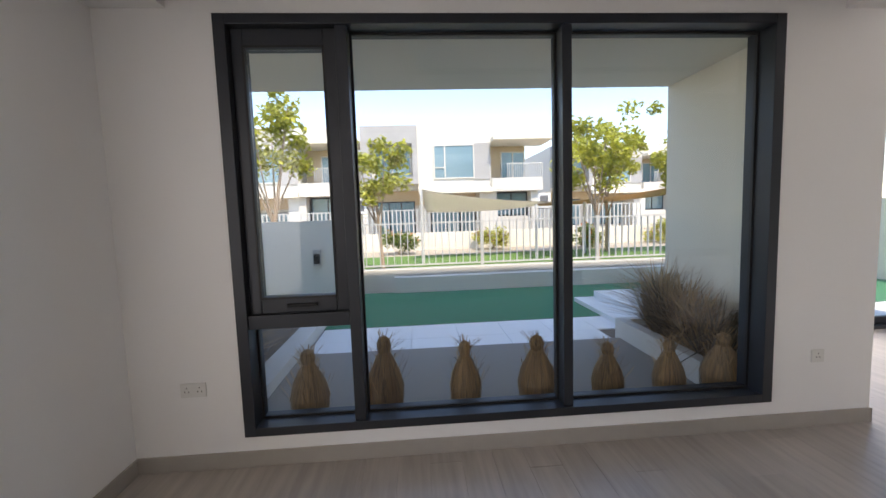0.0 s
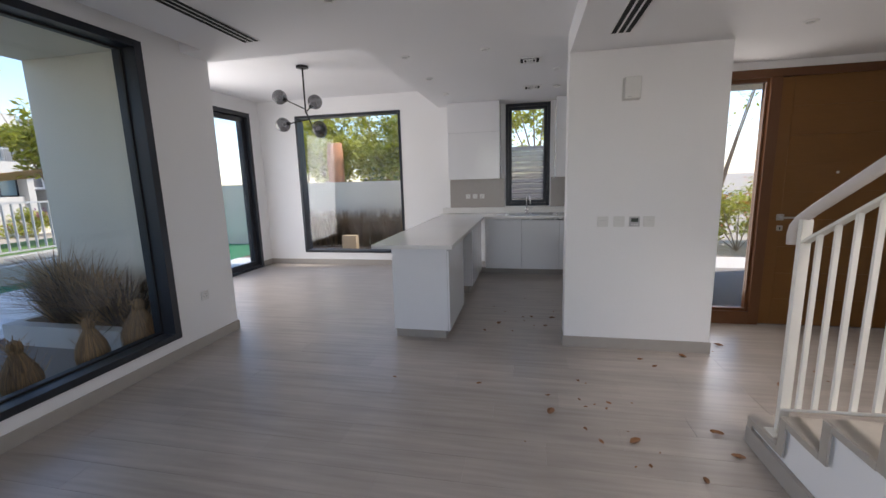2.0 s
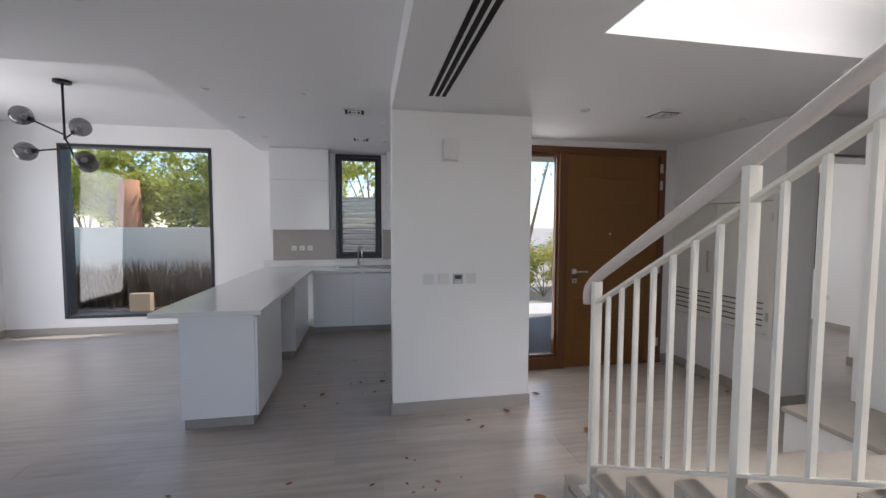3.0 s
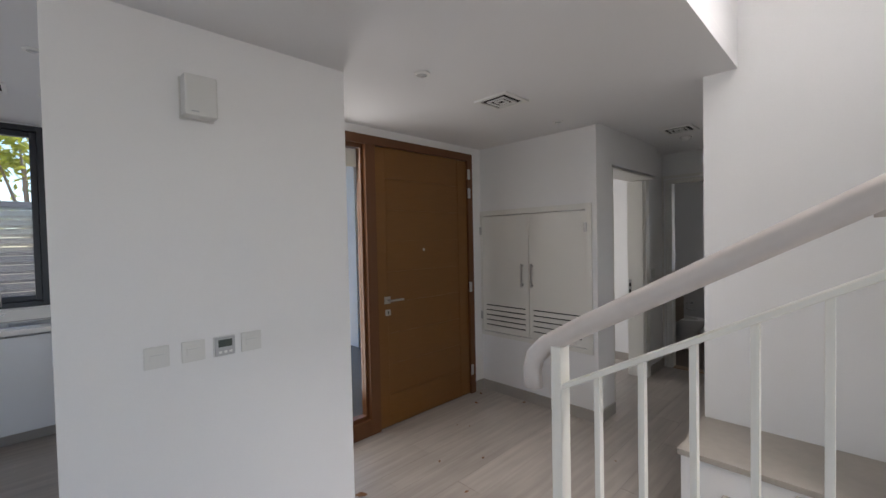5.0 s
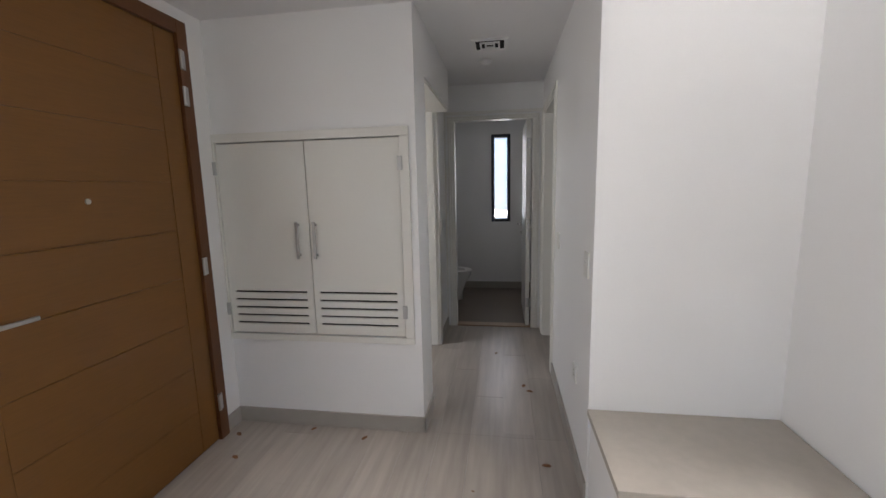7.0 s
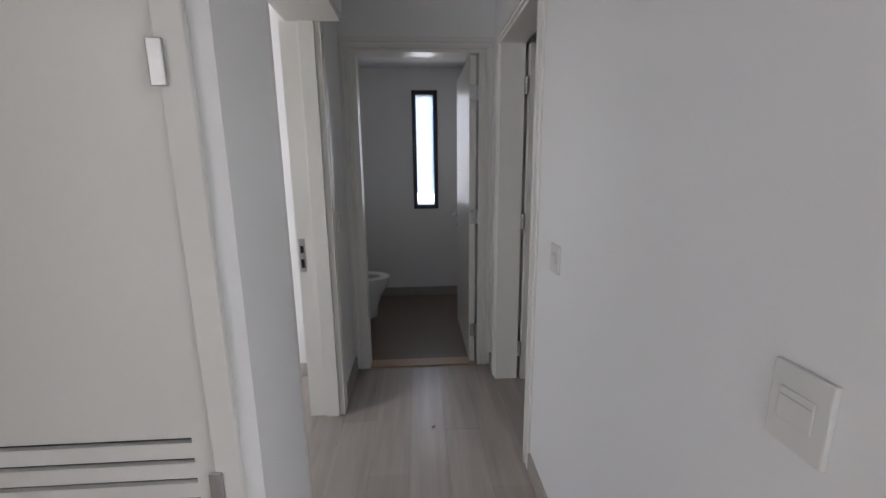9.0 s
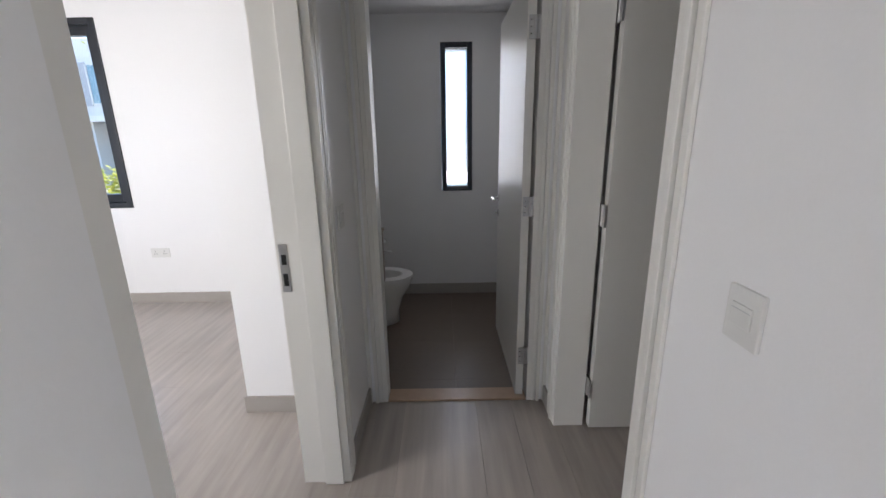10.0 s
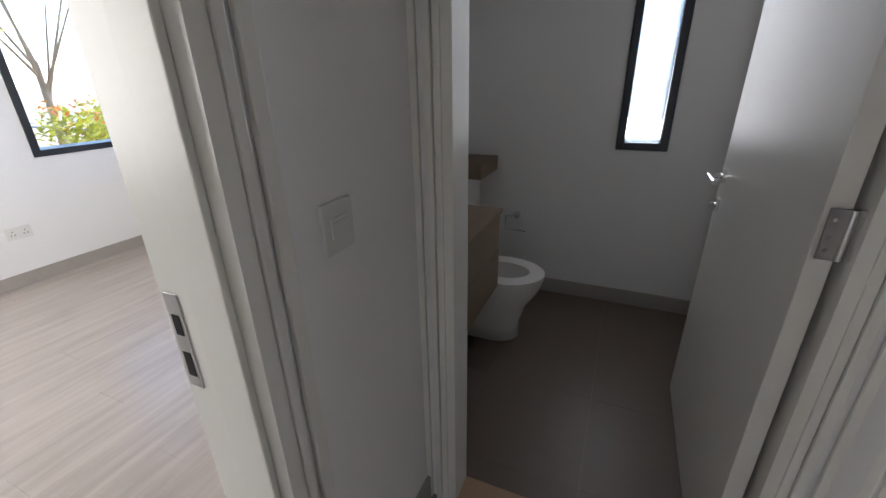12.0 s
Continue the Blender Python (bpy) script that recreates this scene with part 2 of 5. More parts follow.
def sweep(points, w, h, bevel=0.0, sides=0, across=None):
    """A tube along points; rectangular w by h, or round with the given sides."""
    bm = bmesh.new()
    rings = []
    pts = [Vector(p) for p in points]
    for i, p in enumerate(pts):
        d = (pts[min(i + 1, len(pts) - 1)] - pts[max(i - 1, 0)]).normalized()
        side = d.cross(Vector((0, 0, 1)))
        side = side.normalized() if side.length > 0.05 else Vector((0, 1, 0))
        if across:
            side = Vector(across)
        up = side.cross(d).normalized()
        if sides:
            ring = [p + side * (math.cos(a) * w / 2) + up * (math.sin(a) * h / 2) for a in (2 * math.pi * j / sides for j in range(sides))]
        else:
            c = bevel
            corners = [(-w / 2 + c, -h / 2), (w / 2 - c, -h / 2), (w / 2, -h / 2 + c), (w / 2, h / 2 - c), (w / 2 - c, h / 2), (-w / 2 + c, h / 2), (-w / 2, h / 2 - c), (-w / 2, -h / 2 + c)]
            ring = [p + side * u + up * v for u, v in corners]
        rings.append([bm.verts.new(q) for q in ring])
    n = len(rings[0])
    for r0, r1 in zip(rings, rings[1:]):
        for j in range(n):
            bm.faces.new((r0[j], r0[(j + 1) % n], r1[(j + 1) % n], r1[j]))
    bm.faces.new(rings[0][::-1])
    bm.faces.new(rings[-1])
    bmesh.ops.recalc_face_normals(bm, faces=bm.faces)
    return bm


def lathe(profile, at, sides=24, squash=1.0):
    """A turned body from (radius, height) pairs."""
    bm = bmesh.new()
    rings = [[bm.verts.new((at[0] + r * math.cos(2 * math.pi * j / sides), at[1] + squash * r * math.sin(2 * math.pi * j / sides), at[2] + z)) for j in range(sides)] for r, z in profile]
    for r0, r1 in zip(rings, rings[1:]):
        for j in range(sides):
            bm.faces.new((r0[j], r0[(j + 1) % sides], r1[(j + 1) % sides], r1[j]))
    bm.faces.new(rings[0][::-1])
    bm.faces.new(rings[-1])
    return bm


def wall(name, *sizes, material=None, label="plain white painted plaster wall"):
    ob = part(name, boxes(*sizes), material or WALL)
    return tagged(ob, label, "wall", kind="structure")


# large structure
LIV, TRAY, HALL, TOP = 2.72, 3.01, 2.52, 3.35
XW = -1.45                       # west wall of the living room
wall("wall_living_north", (XW - 0.2, -0.80, 2.92, 3.15, 0, TOP), (2.64, 3.363, 2.92, 3.15, 0, TOP), (-0.80, 2.64, 2.92, 3.15, 0, 0.19), (-0.80, 2.64, 2.92, 3.15, 2.69, TOP))
# The gap from y -0.75 to 1.55 is invented, unseen, for a fill lamp.
wall("wall_living_west", (XW - 0.2, XW, -1.34, -0.75, 0, TOP), (XW - 0.2, XW, 1.55, 2.92, 0, TOP), (XW - 0.2, XW, -0.75, 1.55, 0, 0.45), (XW - 0.2, XW, -0.75, 1.55, 2.55, TOP))
wall("wall_dining_west", (3.215, 3.363, 3.15, 4.99, 0, TOP))
wall("wall_dining_north", (3.363, 3.9, 4.75, 4.99, 0, TOP), (6.42, 6.95, 4.75, 4.99, 0, TOP), (3.9, 6.42, 4.75, 4.99, 2.78, TOP))
wall("wall_east", (6.70, 6.95, -1.45, -0.49, 0, TOP), (6.70, 6.95, -0.49, 0.225, 0, 1.055), (6.70, 6.95, -0.49, 0.225, 2.71, TOP), (6.70, 6.95, 0.225, 2.02, 0, TOP),
     (6.70, 6.95, 2.02, 4.02, 0, 0.225), (6.70, 6.95, 2.02, 4.02, 2.73, TOP), (6.70, 6.95, 4.02, 4.75, 0, TOP))
wall("wall_pier", (3.37, 3.57, -1.665, -0.47, 0, LIV + 0.2), label="white painted pier between kitchen and entrance hall")
wall("wall_kitchen_south", (3.57, 6.95, -1.665, -1.45, 0, TOP))
wall("wall_entrance", (4.19, 4.42, -1.70, -1.665, 0, 2.8), (4.19, 4.42, -3.77, -3.62, 0, 2.8), (4.19, 4.42, -3.62, -1.70, 2.45, 2.8))
wall("wall_meter_cupboard", (2.925, 3.02, -4.08, -3.77, 0, 2.8), (3.02, 4.42, -3.95, -3.77, 0, 0.618), (3.02, 4.42, -3.95, -3.77, 1.822, 2.8), (4.176, 4.42, -3.95, -3.77, 0.618, 1.822))
wall("wall_corridor_east", (2.925, 3.15, -5.235, -4.08, 2.22, 2.8), (3.045, 3.15, -5.77, -5.235, 0, 2.8))
wall("wall_corridor_west", (1.90, 2.04, -4.745, -3.29, 0, 2.8), (1.90, 2.04, -5.58, -4.745, 2.2, 2.8), (1.90, 2.04, -5.87, -5.58, 0, 2.8))
wall("wall_cloakroom_front", (2.04, 2.11, -5.87, -5.77, 0, 2.8), (2.975, 3.15, -5.87, -5.77, 0, 2.8), (2.11, 2.975, -5.87, -5.77, 2.2, 2.8), (3.15, 3.71, -5.87, -5.70, 0, 2.8))
wall("wall_cloakroom_east", (3.58, 3.71, -7.6, -5.87, 0, 2.8))
wall("wall_cloakroom_west", (1.90, 2.04, -7.6, -5.87, 0, 2.8))
wall("wall_cloakroom_south", (1.90, 2.335, -7.72, -7.49, 0, 2.8), (2.61, 3.71, -7.72, -7.49, 0, 2.8), (2.335, 2.61, -7.72, -7.49, 0, 1.0), (2.335, 2.61, -7.72, -7.49, 2.25, 2.8))
wall("wall_store", (0.6, 1.898, -6.0, -5.88, 0, 2.8), (0.6, 0.7, -5.88, -3.6, 0, 2.8), (0.7, 1.90, -4.5, -4.4, 0, 2.8))
wall("wall_room_south", (3.71, 5.38, -7.6, -7.36, 0, 2.8), (5.38, 6.86, -7.6, -7.36, 0, 0.91), (5.38, 6.86, -7.6, -7.36, 2.45, 2.8))
wall("wall_room_east", (6.62, 6.86, -7.36, -6.46, 0, 0.91), (6.62, 6.86, -7.36, -6.46, 2.45, 2.8), (6.62, 6.86, -6.46, -3.77, 0, 2.8))
# The gap from x 4.8 to 6.0 is invented, unseen, beside a fill lamp.
wall("wall_room_north", (3.07, 4.8, -4.05, -3.95, 0, 2.8), (6.0, 6.86, -4.05, -3.95, 0, 2.8), (4.8, 6.0, -4.05, -3.95, 0, 0.9), (4.8, 6.0, -4.05, -3.95, 2.3, 2.8))
wall("wall_stair_south", (-2.9, 1.90, -3.5, -3.29, 0, 5.9), (1.90, 2.04, -3.5, -3.29, 2.8, 5.9), label="tall white stairwell wall rising to the upper floor")
wall("wall_stair_inner", (-2.9, 1.23, -3.29, -2.68, 0, 5.9), label="white wall beside the stair flight")
wall("wall_stair_west", (-3.1, -2.9, -3.5, -1.2, 0, 5.9))
wall("wall_stair_upper", (1.87, 2.04, -3.29, -1.41, 2.60, 5.9), (-2.9, 2.04, -1.41, -1.25, 2.60, 5.9), label="white upper stairwell wall above the ceiling opening")
wall("wall_stair_spandrel", (-2.9, XW - 0.2, -1.41, -1.3, 0, 2.6))
tagged(part("ceiling_upper", boxes((-3.1, 2.04, -3.5, -1.25, 5.9, 6.0)), CEIL), "white ceiling high above the stairs", "ceiling", kind="structure")


def ceiling(name, label, *sizes):
    return tagged(part(name, boxes(*sizes), CEIL), label, "ceiling", kind="structure")


ceiling("ceiling_living", "flat white painted living room ceiling", (XW, 3.38, -0.47, 2.70, LIV, TOP), (XW, -1.05, 2.70, 2.92, LIV, TOP), (3.04, 3.38, 2.70, 2.92, LIV, TOP), (-1.05, 3.04, 2.70, 2.92, LIV + 0.16, TOP))
ceiling("ceiling_kitchen", "flat white painted kitchen ceiling", (3.38, 6.70, -1.45, 1.34, LIV, TOP))
ceiling("ceiling_dining", "raised white ceiling over the dining area", (3.38, 6.70, 1.34, 4.75, TRAY, TOP))
ceiling("ceiling_hall", "lower white ceiling over hall and stairs", (XW, 3.37, -1.41, -0.47, HALL, TOP), (3.57, 4.19, -1.665, -1.664, HALL, TOP), (1.87, 3.37, -3.29, -1.41, HALL, 2.60), (3.37, 4.19, -3.77, -1.665, HALL, 2.8),
        (2.04, 3.37, -3.77, -3.29, HALL, 2.8), (1.87, 3.37, -3.29, -1.41, 2.605, 2.8))
ceiling("ceiling_corridor", "white corridor ceiling", (2.04, 3.045, -5.77, -3.77, 2.54, 2.8))
ceiling("ceiling_cloakroom", "white cloakroom ceiling", (2.04, 3.58, -7.49, -5.87, 2.47, 2.8))
ceiling("ceiling_room", "white bedroom ceiling", (3.07, 6.62, -7.36, -4.05, 2.7, 2.8))
ceiling("ceiling_store", "white store ceiling", (0.7, 1.90, -5.88, -4.5, 2.5, 2.8))
# The slab at y -9.1 to -7.81 is added, unseen, to keep sun off the bedroom.
roof = part("roof_slab", boxes((-3.3, 7.0, -1.25, 5.0, TOP, TOP + 0.2), (2.04, 7.0, -7.8, -1.25, 2.81, 3.1), (-3.3, 2.04, -7.8, -3.5, 2.81, 3.1), (2.04, 8.3, -9.1, -7.81, 2.81, 3.1), (-3.3, 7.0, -1.25, 5.0, TOP + 0.25, 6.6)), WHITE_RENDER)
tagged(roof, "white rendered roof and upper storey, with an added unseen sun-blocking overhang", "roof", kind="structure")

# floor bed and skirting
floor = tagged(part("floor", boxes((-3.0, 6.95, -7.6, 4.99, -0.25, -0.012)), JOINT), "grey oak look plank floor with fine joints", "floor", kind="structure")


def skirting(name, *runs):
    """Runs as x0, y0, x1, y1 along a wall with the side (nx, ny) on which the board stands."""
    bs = []
    for x0, y0, x1, y1, nx, ny in runs:
        t = 0.013
        bs.append((min(x0, x1, x0 + nx * t, x1 + nx * t), max(x0, x1, x0 + nx * t, x1 + nx * t), min(y0, y1, y0 + ny * t, y1 + ny * t), max(y0, y1, y0 + ny * t, y1 + ny * t), 0, 0.10))
    return tagged(part(name, boxes(*bs, bevel=0.002), SKIRT), "greige tile skirting along the wall foot", "skirting", kind="structure")


skirting("baseboard_living", (XW, 2.92, 3.376, 2.92, 0, -1), (3.363, 2.907, 3.363, 4.75, 1, 0), (XW, 1.0, XW, 2.9, 1, 0), (3.376, 4.75, 3.9, 4.75, 0, -1), (6.42, 4.75, 6.70, 4.75, 0, -1), (6.70, 1.35, 6.70, 4.737, -1, 0))
skirting("baseboard_pier", (3.37, -1.678, 3.37, -0.457, -1, 0), (3.37, -1.665, 4.19, -1.665, 0, -1), (3.37, -0.47, 3.57, -0.47, 0, 1))
skirting("baseboard_hall", (2.912, -3.77, 4.19, -3.77, 0, 1), (2.925, -3.757, 2.925, -4.08, -1, 0), (4.19, -3.757, 4.19, -3.63, -1, 0))
skirting("baseboard_corridor", (2.04, -4.66, 2.04, -3.29, 1, 0), (3.045, -5.77, 3.045, -5.31, -1, 0), (2.04, -5.77, 2.04, -5.66, 1, 0))
skirting("baseboard_room", (3.16, -5.70, 3.723, -5.70, 0, 1), (3.71, -5.687, 3.71, -7.36, 1, 0), (3.723, -7.36, 6.62, -7.36, 0, 1), (6.62, -7.347, 6.62, -4.05, -1, 0))
skirting("baseboard_cloakroom", (2.04, -7.49, 3.58, -7.49, 0, 1), (2.04, -7.477, 2.04, -5.87, 1, 0))

# windows and glazed doors


def bar_frame(name, parent, bars, material=FRAME, bevel=0.004):
    return part(name, boxes(*bars, bevel=bevel), material, parent)


def pane(parent, box, material=None, name="pane"):
    ob = part(name, boxes(box), material or GLASS, parent)
    ob.visible_shadow = False
    return ob


win = tagged(new("window_1"), "large three-part window in a deep dark aluminium frame", "window", kind="structure")
Y0, Y1 = 2.905, 3.13
bar_frame("window_frame", win, [(-0.798, -0.73, Y0, Y1, 0.192, 2.688), (2.57, 2.638, Y0, Y1, 0.192, 2.688), (-0.73, 2.57, Y0, Y1, 0.192, 0.247), (-0.73, 2.57, Y0, Y1, 2.63, 2.688)])
bar_frame("mullion", win, [(-0.125, -0.057, Y0 + 0.015, Y1, 0.247, 2.63)])
bar_frame("mullion", win, [(1.222, 1.282, Y0 + 0.02, Y1, 0.247, 2.63)])
bar_frame("transom", win, [(-0.73, -0.125, Y0 + 0.015, Y1, 0.862, 0.945)])
sash = bar_frame("opening_sash", win, [(-0.73, -0.66, 2.96, 3.06, 0.945, 2.63), (-0.202, -0.125, 2.96, 3.06, 0.945, 2.63), (-0.66, -0.202, 2.96, 3.06, 0.945, 1.045), (-0.66, -0.202, 2.96, 3.06, 2.522, 2.63)], bevel=0.008)
part("sash_handle", boxes((-0.50, -0.32, 2.93, 2.965, 0.985, 1.005), bevel=0.004), BLACK, sash)
part("gasket", boxes((-0.665, -0.653, 2.955, 2.99, 1.035, 2.532), (-0.209, -0.197, 2.955, 2.99, 1.035, 2.532), (-0.653, -0.209, 2.955, 2.99, 1.035, 1.047), (-0.653, -0.209, 2.955, 2.99, 2.52, 2.532)), GASKET, sash)
pane(win, (-0.655, -0.207, 3.0, 3.012, 1.045, 2.522))
LIGHTS = ((-0.73, -0.125, 0.247, 0.862), (-0.057, 1.222, 0.247, 2.63), (1.282, 2.57, 0.247, 2.63))
for x0, x1, z0, z1 in LIGHTS:
    pane(win, (x0, x1, 3.05, 3.062, z0, z1))
    part("gasket", boxes((x0, x0 + 0.014, 3.03, 3.049, z0, z1), (x1 - 0.014, x1, 3.03, 3.049, z0, z1), (x0 + 0.014, x1 - 0.014, 3.03, 3.049, z0, z0 + 0.014), (x0 + 0.014, x1 - 0.014, 3.03, 3.049, z1 - 0.014, z1)), GASKET, win)

slide = tagged(new("door_sliding"), "dark framed glazed sliding door to the terrace", "sliding door", kind="structure")
bar_frame("door_frame", slide, [(6.345, 6.418, 4.735, 4.97, 0, 2.778), (3.902, 3.975, 4.735, 4.97, 0, 2.778), (3.975, 6.345, 4.735, 4.97, 2.705, 2.778), (3.975, 6.345, 4.735, 4.97, -0.01, 0.045)])
bar_frame("sliding_leaf", slide, [(6.255, 6.345, 4.80, 4.85, 0.045, 2.705), (5.10, 5.18, 4.80, 4.85, 0.045, 2.705), (5.18, 6.255, 4.80, 4.85, 2.62, 2.705), (5.18, 6.255, 4.80, 4.85, 0.045, 0.13)])
bar_frame("fixed_leaf", slide, [(5.14, 5.22, 4.87, 4.92, 0.045, 2.705), (3.975, 4.05, 4.87, 4.92, 0.045, 2.705), (4.05, 5.14, 4.87, 4.92, 2.62, 2.705), (4.05, 5.14, 4.87, 4.92, 0.045, 0.13)])
pane(slide, (5.18, 6.255, 4.82, 4.832, 0.13, 2.62))
pane(slide, (4.05, 5.14, 4.89, 4.902, 0.13, 2.62))


def plain_window(name, label, axis, at, a0, a1, z0, z1, depth, w=0.05, material=None, out=1, inner=0.0):
    """A single light in a dark frame, in a wall across x or across y; inner: width of a second, inset frame."""
    ob = tagged(new(name), label, "window", kind="structure")

    def b(u0, u1, d0, d1, v0, v1):
        d0, d1 = sorted((at + out * d0, at + out * d1))
        return (d0, d1, u0, u1, v0, v1) if axis == "x" else (u0, u1, d0, d1, v0, v1)
    e = 0.002
    bar_frame("window_frame", ob, [b(a0 + e, a0 + w, -0.012, depth, z0 + e, z1 - e), b(a1 - w, a1 - e, -0.012, depth, z0 + e, z1 - e), b(a0 + w, a1 - w, -0.012, depth, z0 + e, z0 + w), b(a0 + w, a1 - w, -0.012, depth, z1 - w, z1 - e)])
    if inner:
        i = w + inner
        bar_frame("opening_sash", ob, [b(a0 + w, a0 + i, 0.03, 0.10, z0 + w, z1 - w), b(a1 - i, a1 - w, 0.03, 0.10, z0 + w, z1 - w), b(a0 + i, a1 - i, 0.03, 0.10, z0 + w, z0 + i), b(a0 + i, a1 - i, 0.03, 0.10, z1 - i, z1 - w)], bevel=0.006)
        w = i
    pane(ob, b(a0 + w, a1 - w, 0.06, 0.072, z0 + w, z1 - w), material)
    return ob


plain_window("window_2", "large square fixed window in a slim dark frame", "x", 6.70, 2.02, 4.02, 0.225, 2.73, 0.2, 0.045)
plain_window("window_3", "tall narrow kitchen window in a dark frame", "x", 6.70, -0.49, 0.225, 1.055, 2.71, 0.2, 0.05, inner=0.05)
plain_window("window_4", "narrow frosted cloakroom window in a dark frame", "y", -7.49, 2.335, 2.61, 1.0, 2.25, 0.15, 0.045, material=FROST, out=-1)
rw = plain_window("window_5", "dark framed corner window of the bedroom, south light", "y", -7.36, 5.38, 6.62, 0.91, 2.45, 0.2, 0.05, out=-1)
bar_frame("opening_sash", rw, [(5.43, 5.50, -7.47, -7.40, 0.96, 2.40), (5.98, 6.08, -7.47, -7.35, 0.96, 2.40), (5.50, 5.98, -7.47, -7.40, 0.96, 1.03), (5.50, 5.98, -7.47, -7.40, 2.33, 2.40)])
part("sash_handle", boxes((5.66, 5.80, -7.40, -7.375, 0.985, 1.0), bevel=0.003), BLACK, rw)
plain_window("window_6", "dark framed corner window of the bedroom, east light", "x", 6.62, -7.36, -6.46, 0.91, 2.45, 0.2, 0.05)

# stairs
RISE, GO, SX, SY = 0.162, 0.278, 2.122, -1.388
stairs = thing("staircase", (2.122, -1.388, 0), "white staircase with beige stone treads and cream railing", "staircase")
prof = bmesh.new()
N = 14
side_pts = [(SX - 0.018, 0)]
for i in range(N):
    side_pts += [(SX - 0.018 - GO * i, RISE * (i + 1) - 0.03), (SX - 0.018 - GO * (i + 1), RISE * (i + 1) - 0.03)]
side_pts += [(SX - 0.018 - GO * N, 0)]
lo = [prof.verts.new((x, SY - 0.012, z)) for x, z in side_pts]
hi = [prof.verts.new((x, -2.68, z)) for x, z in side_pts]
prof.faces.new(lo)
prof.faces.new(hi[::-1])
for i in range(len(lo)):
    j = (i + 1) % len(lo)
    prof.faces.new((lo[i], lo[j], hi[j], hi[i]))
bmesh.ops.recalc_face_normals(prof, faces=prof.faces)
bmesh.ops.triangulate(prof, faces=[f for f in prof.faces if len(f.verts) > 4])
part("stair_body", prof, WALL, stairs, "white plastered flight and stringer")
for i in range(N):
    x1 = SX - GO * i
    end = -2.776 if i < 2 else -2.68
    part("tread", boxes((x1 - GO - 0.018 if i else x1 - GO - 0.018, x1 + 0.004, end, SY, RISE * (i + 1) - 0.03, RISE * (i + 1)), bevel=0.003), STONE, stairs)
    part("riser_tile", boxes((x1 - 0.018, x1 - 0.002, end, SY - 0.002, RISE * i, RISE * (i + 1) - 0.031)), STONE, stairs)
    part("edge_tile", boxes((x1 - 0.05, x1 - 0.002, SY - 0.002, SY + 0.008, RISE * i - (0.03 if i else 0), RISE * (i + 1) - 0.002)), STONE, stairs)
    part("edge_tile", boxes((x1 - GO, x1 - 0.052, SY - 0.002, SY + 0.008, RISE * (i + 1) - 0.034, RISE * (i + 1) - 0.002)), STONE, stairs)
part("stair_skirting", boxes((-1.6, SX, SY - 0.011, SY + 0.012, 0, 0.10), bevel=0.002), SKIRT, stairs)
ledge = thing("stair_ledge", (1.8, -3.0, 0), "white block with beige stone top beside the stairs", "ledge", kind="structure")
part("ledge_body", boxes((1.51, 2.03, -3.285, -2.776, 0, 0.455)), WALL, ledge)
part("ledge_top", boxes((1.235, 2.045, -3.287, -2.765, 0.457, 0.487), bevel=0.003), STONE, ledge)
part("ledge_core", boxes((1.235, 1.50, -3.285, -2.69, 0, 0.455)), WALL, ledge)

SL = RISE / GO
RY = -1.455


def rz(x, z0):
    """Height of a line parallel to the flight that passes z0 at the newel."""
    return z0 + 0.56 * (1.955 - x)


rail = thing("stair_railing", (1.955, RY, 0.162), "cream painted steel railing with a pale moulded handrail", "railing")
part("handrail", merge(sweep([(2.040, RY, 1.162), (2.044, RY, 1.215), (2.032, RY, 1.255), (1.995, RY, rz(1.995, 1.32) - 0.006)] + [(x, RY, rz(x, 1.32)) for x in (1.9, 1.0, 0.0, -1.6)], 0.044, 0.052, bevel=0.014, across=(0, 1, 0))), HANDRAIL, rail, smooth=True)
part("upper_bar", sweep([(1.955, RY, rz(1.955, 1.182)), (-1.6, RY, rz(-1.6, 1.182))], 0.04, 0.014, bevel=0.002), RAIL, rail)
part("lower_bar", sweep([(1.955, RY, rz(1.955, 0.30)), (-1.6, RY, rz(-1.6, 0.30))], 0.04, 0.012, bevel=0.002), RAIL, rail)
x = 1.955
for k in range(5):
    base = RISE * (math.floor((SX - x) / GO) + 1)
    post = part("post", boxes((x - 0.015, x + 0.015, RY - 0.024, RY + 0.024, base, rz(x, 1.297)), bevel=0.003), RAIL, rail)
    part("base_plate", boxes((x - 0.045, x + 0.045, RY - 0.055, RY + 0.055, base, base + 0.008), bevel=0.002), RAIL, post)
    for j in range(1, 8):
        u = x - 0.1069 * j
        part("baluster", boxes((u - 0.007, u + 0.007, RY - 0.011, RY + 0.011, rz(u, 0.305), rz(u, 1.178)), bevel=0.001), RAIL, rail)
    x -= 0.855
wr = thing("wall_handrail", (1.2, -2.62, 1.5), "pale moulded handrail fixed to the stair wall", "handrail")
part("handrail", sweep([(1.31, -2.61, 1.64), (1.315, -2.61, 1.70), (1.29, -2.61, 1.745)] + [(u, -2.61, rz(u, 1.36)) for u in (1.2, 0.2, -1.6)], 0.05, 0.08, bevel=0.018, across=(0, 1, 0)), HANDRAIL, wr, smooth=True)
for u in (1.0, 0.0, -1.0):
    part("bracket", rod((u, -2.68, rz(u, 1.27)), (u, -2.61, rz(u, 1.33)), 0.008), STEEL, wr)

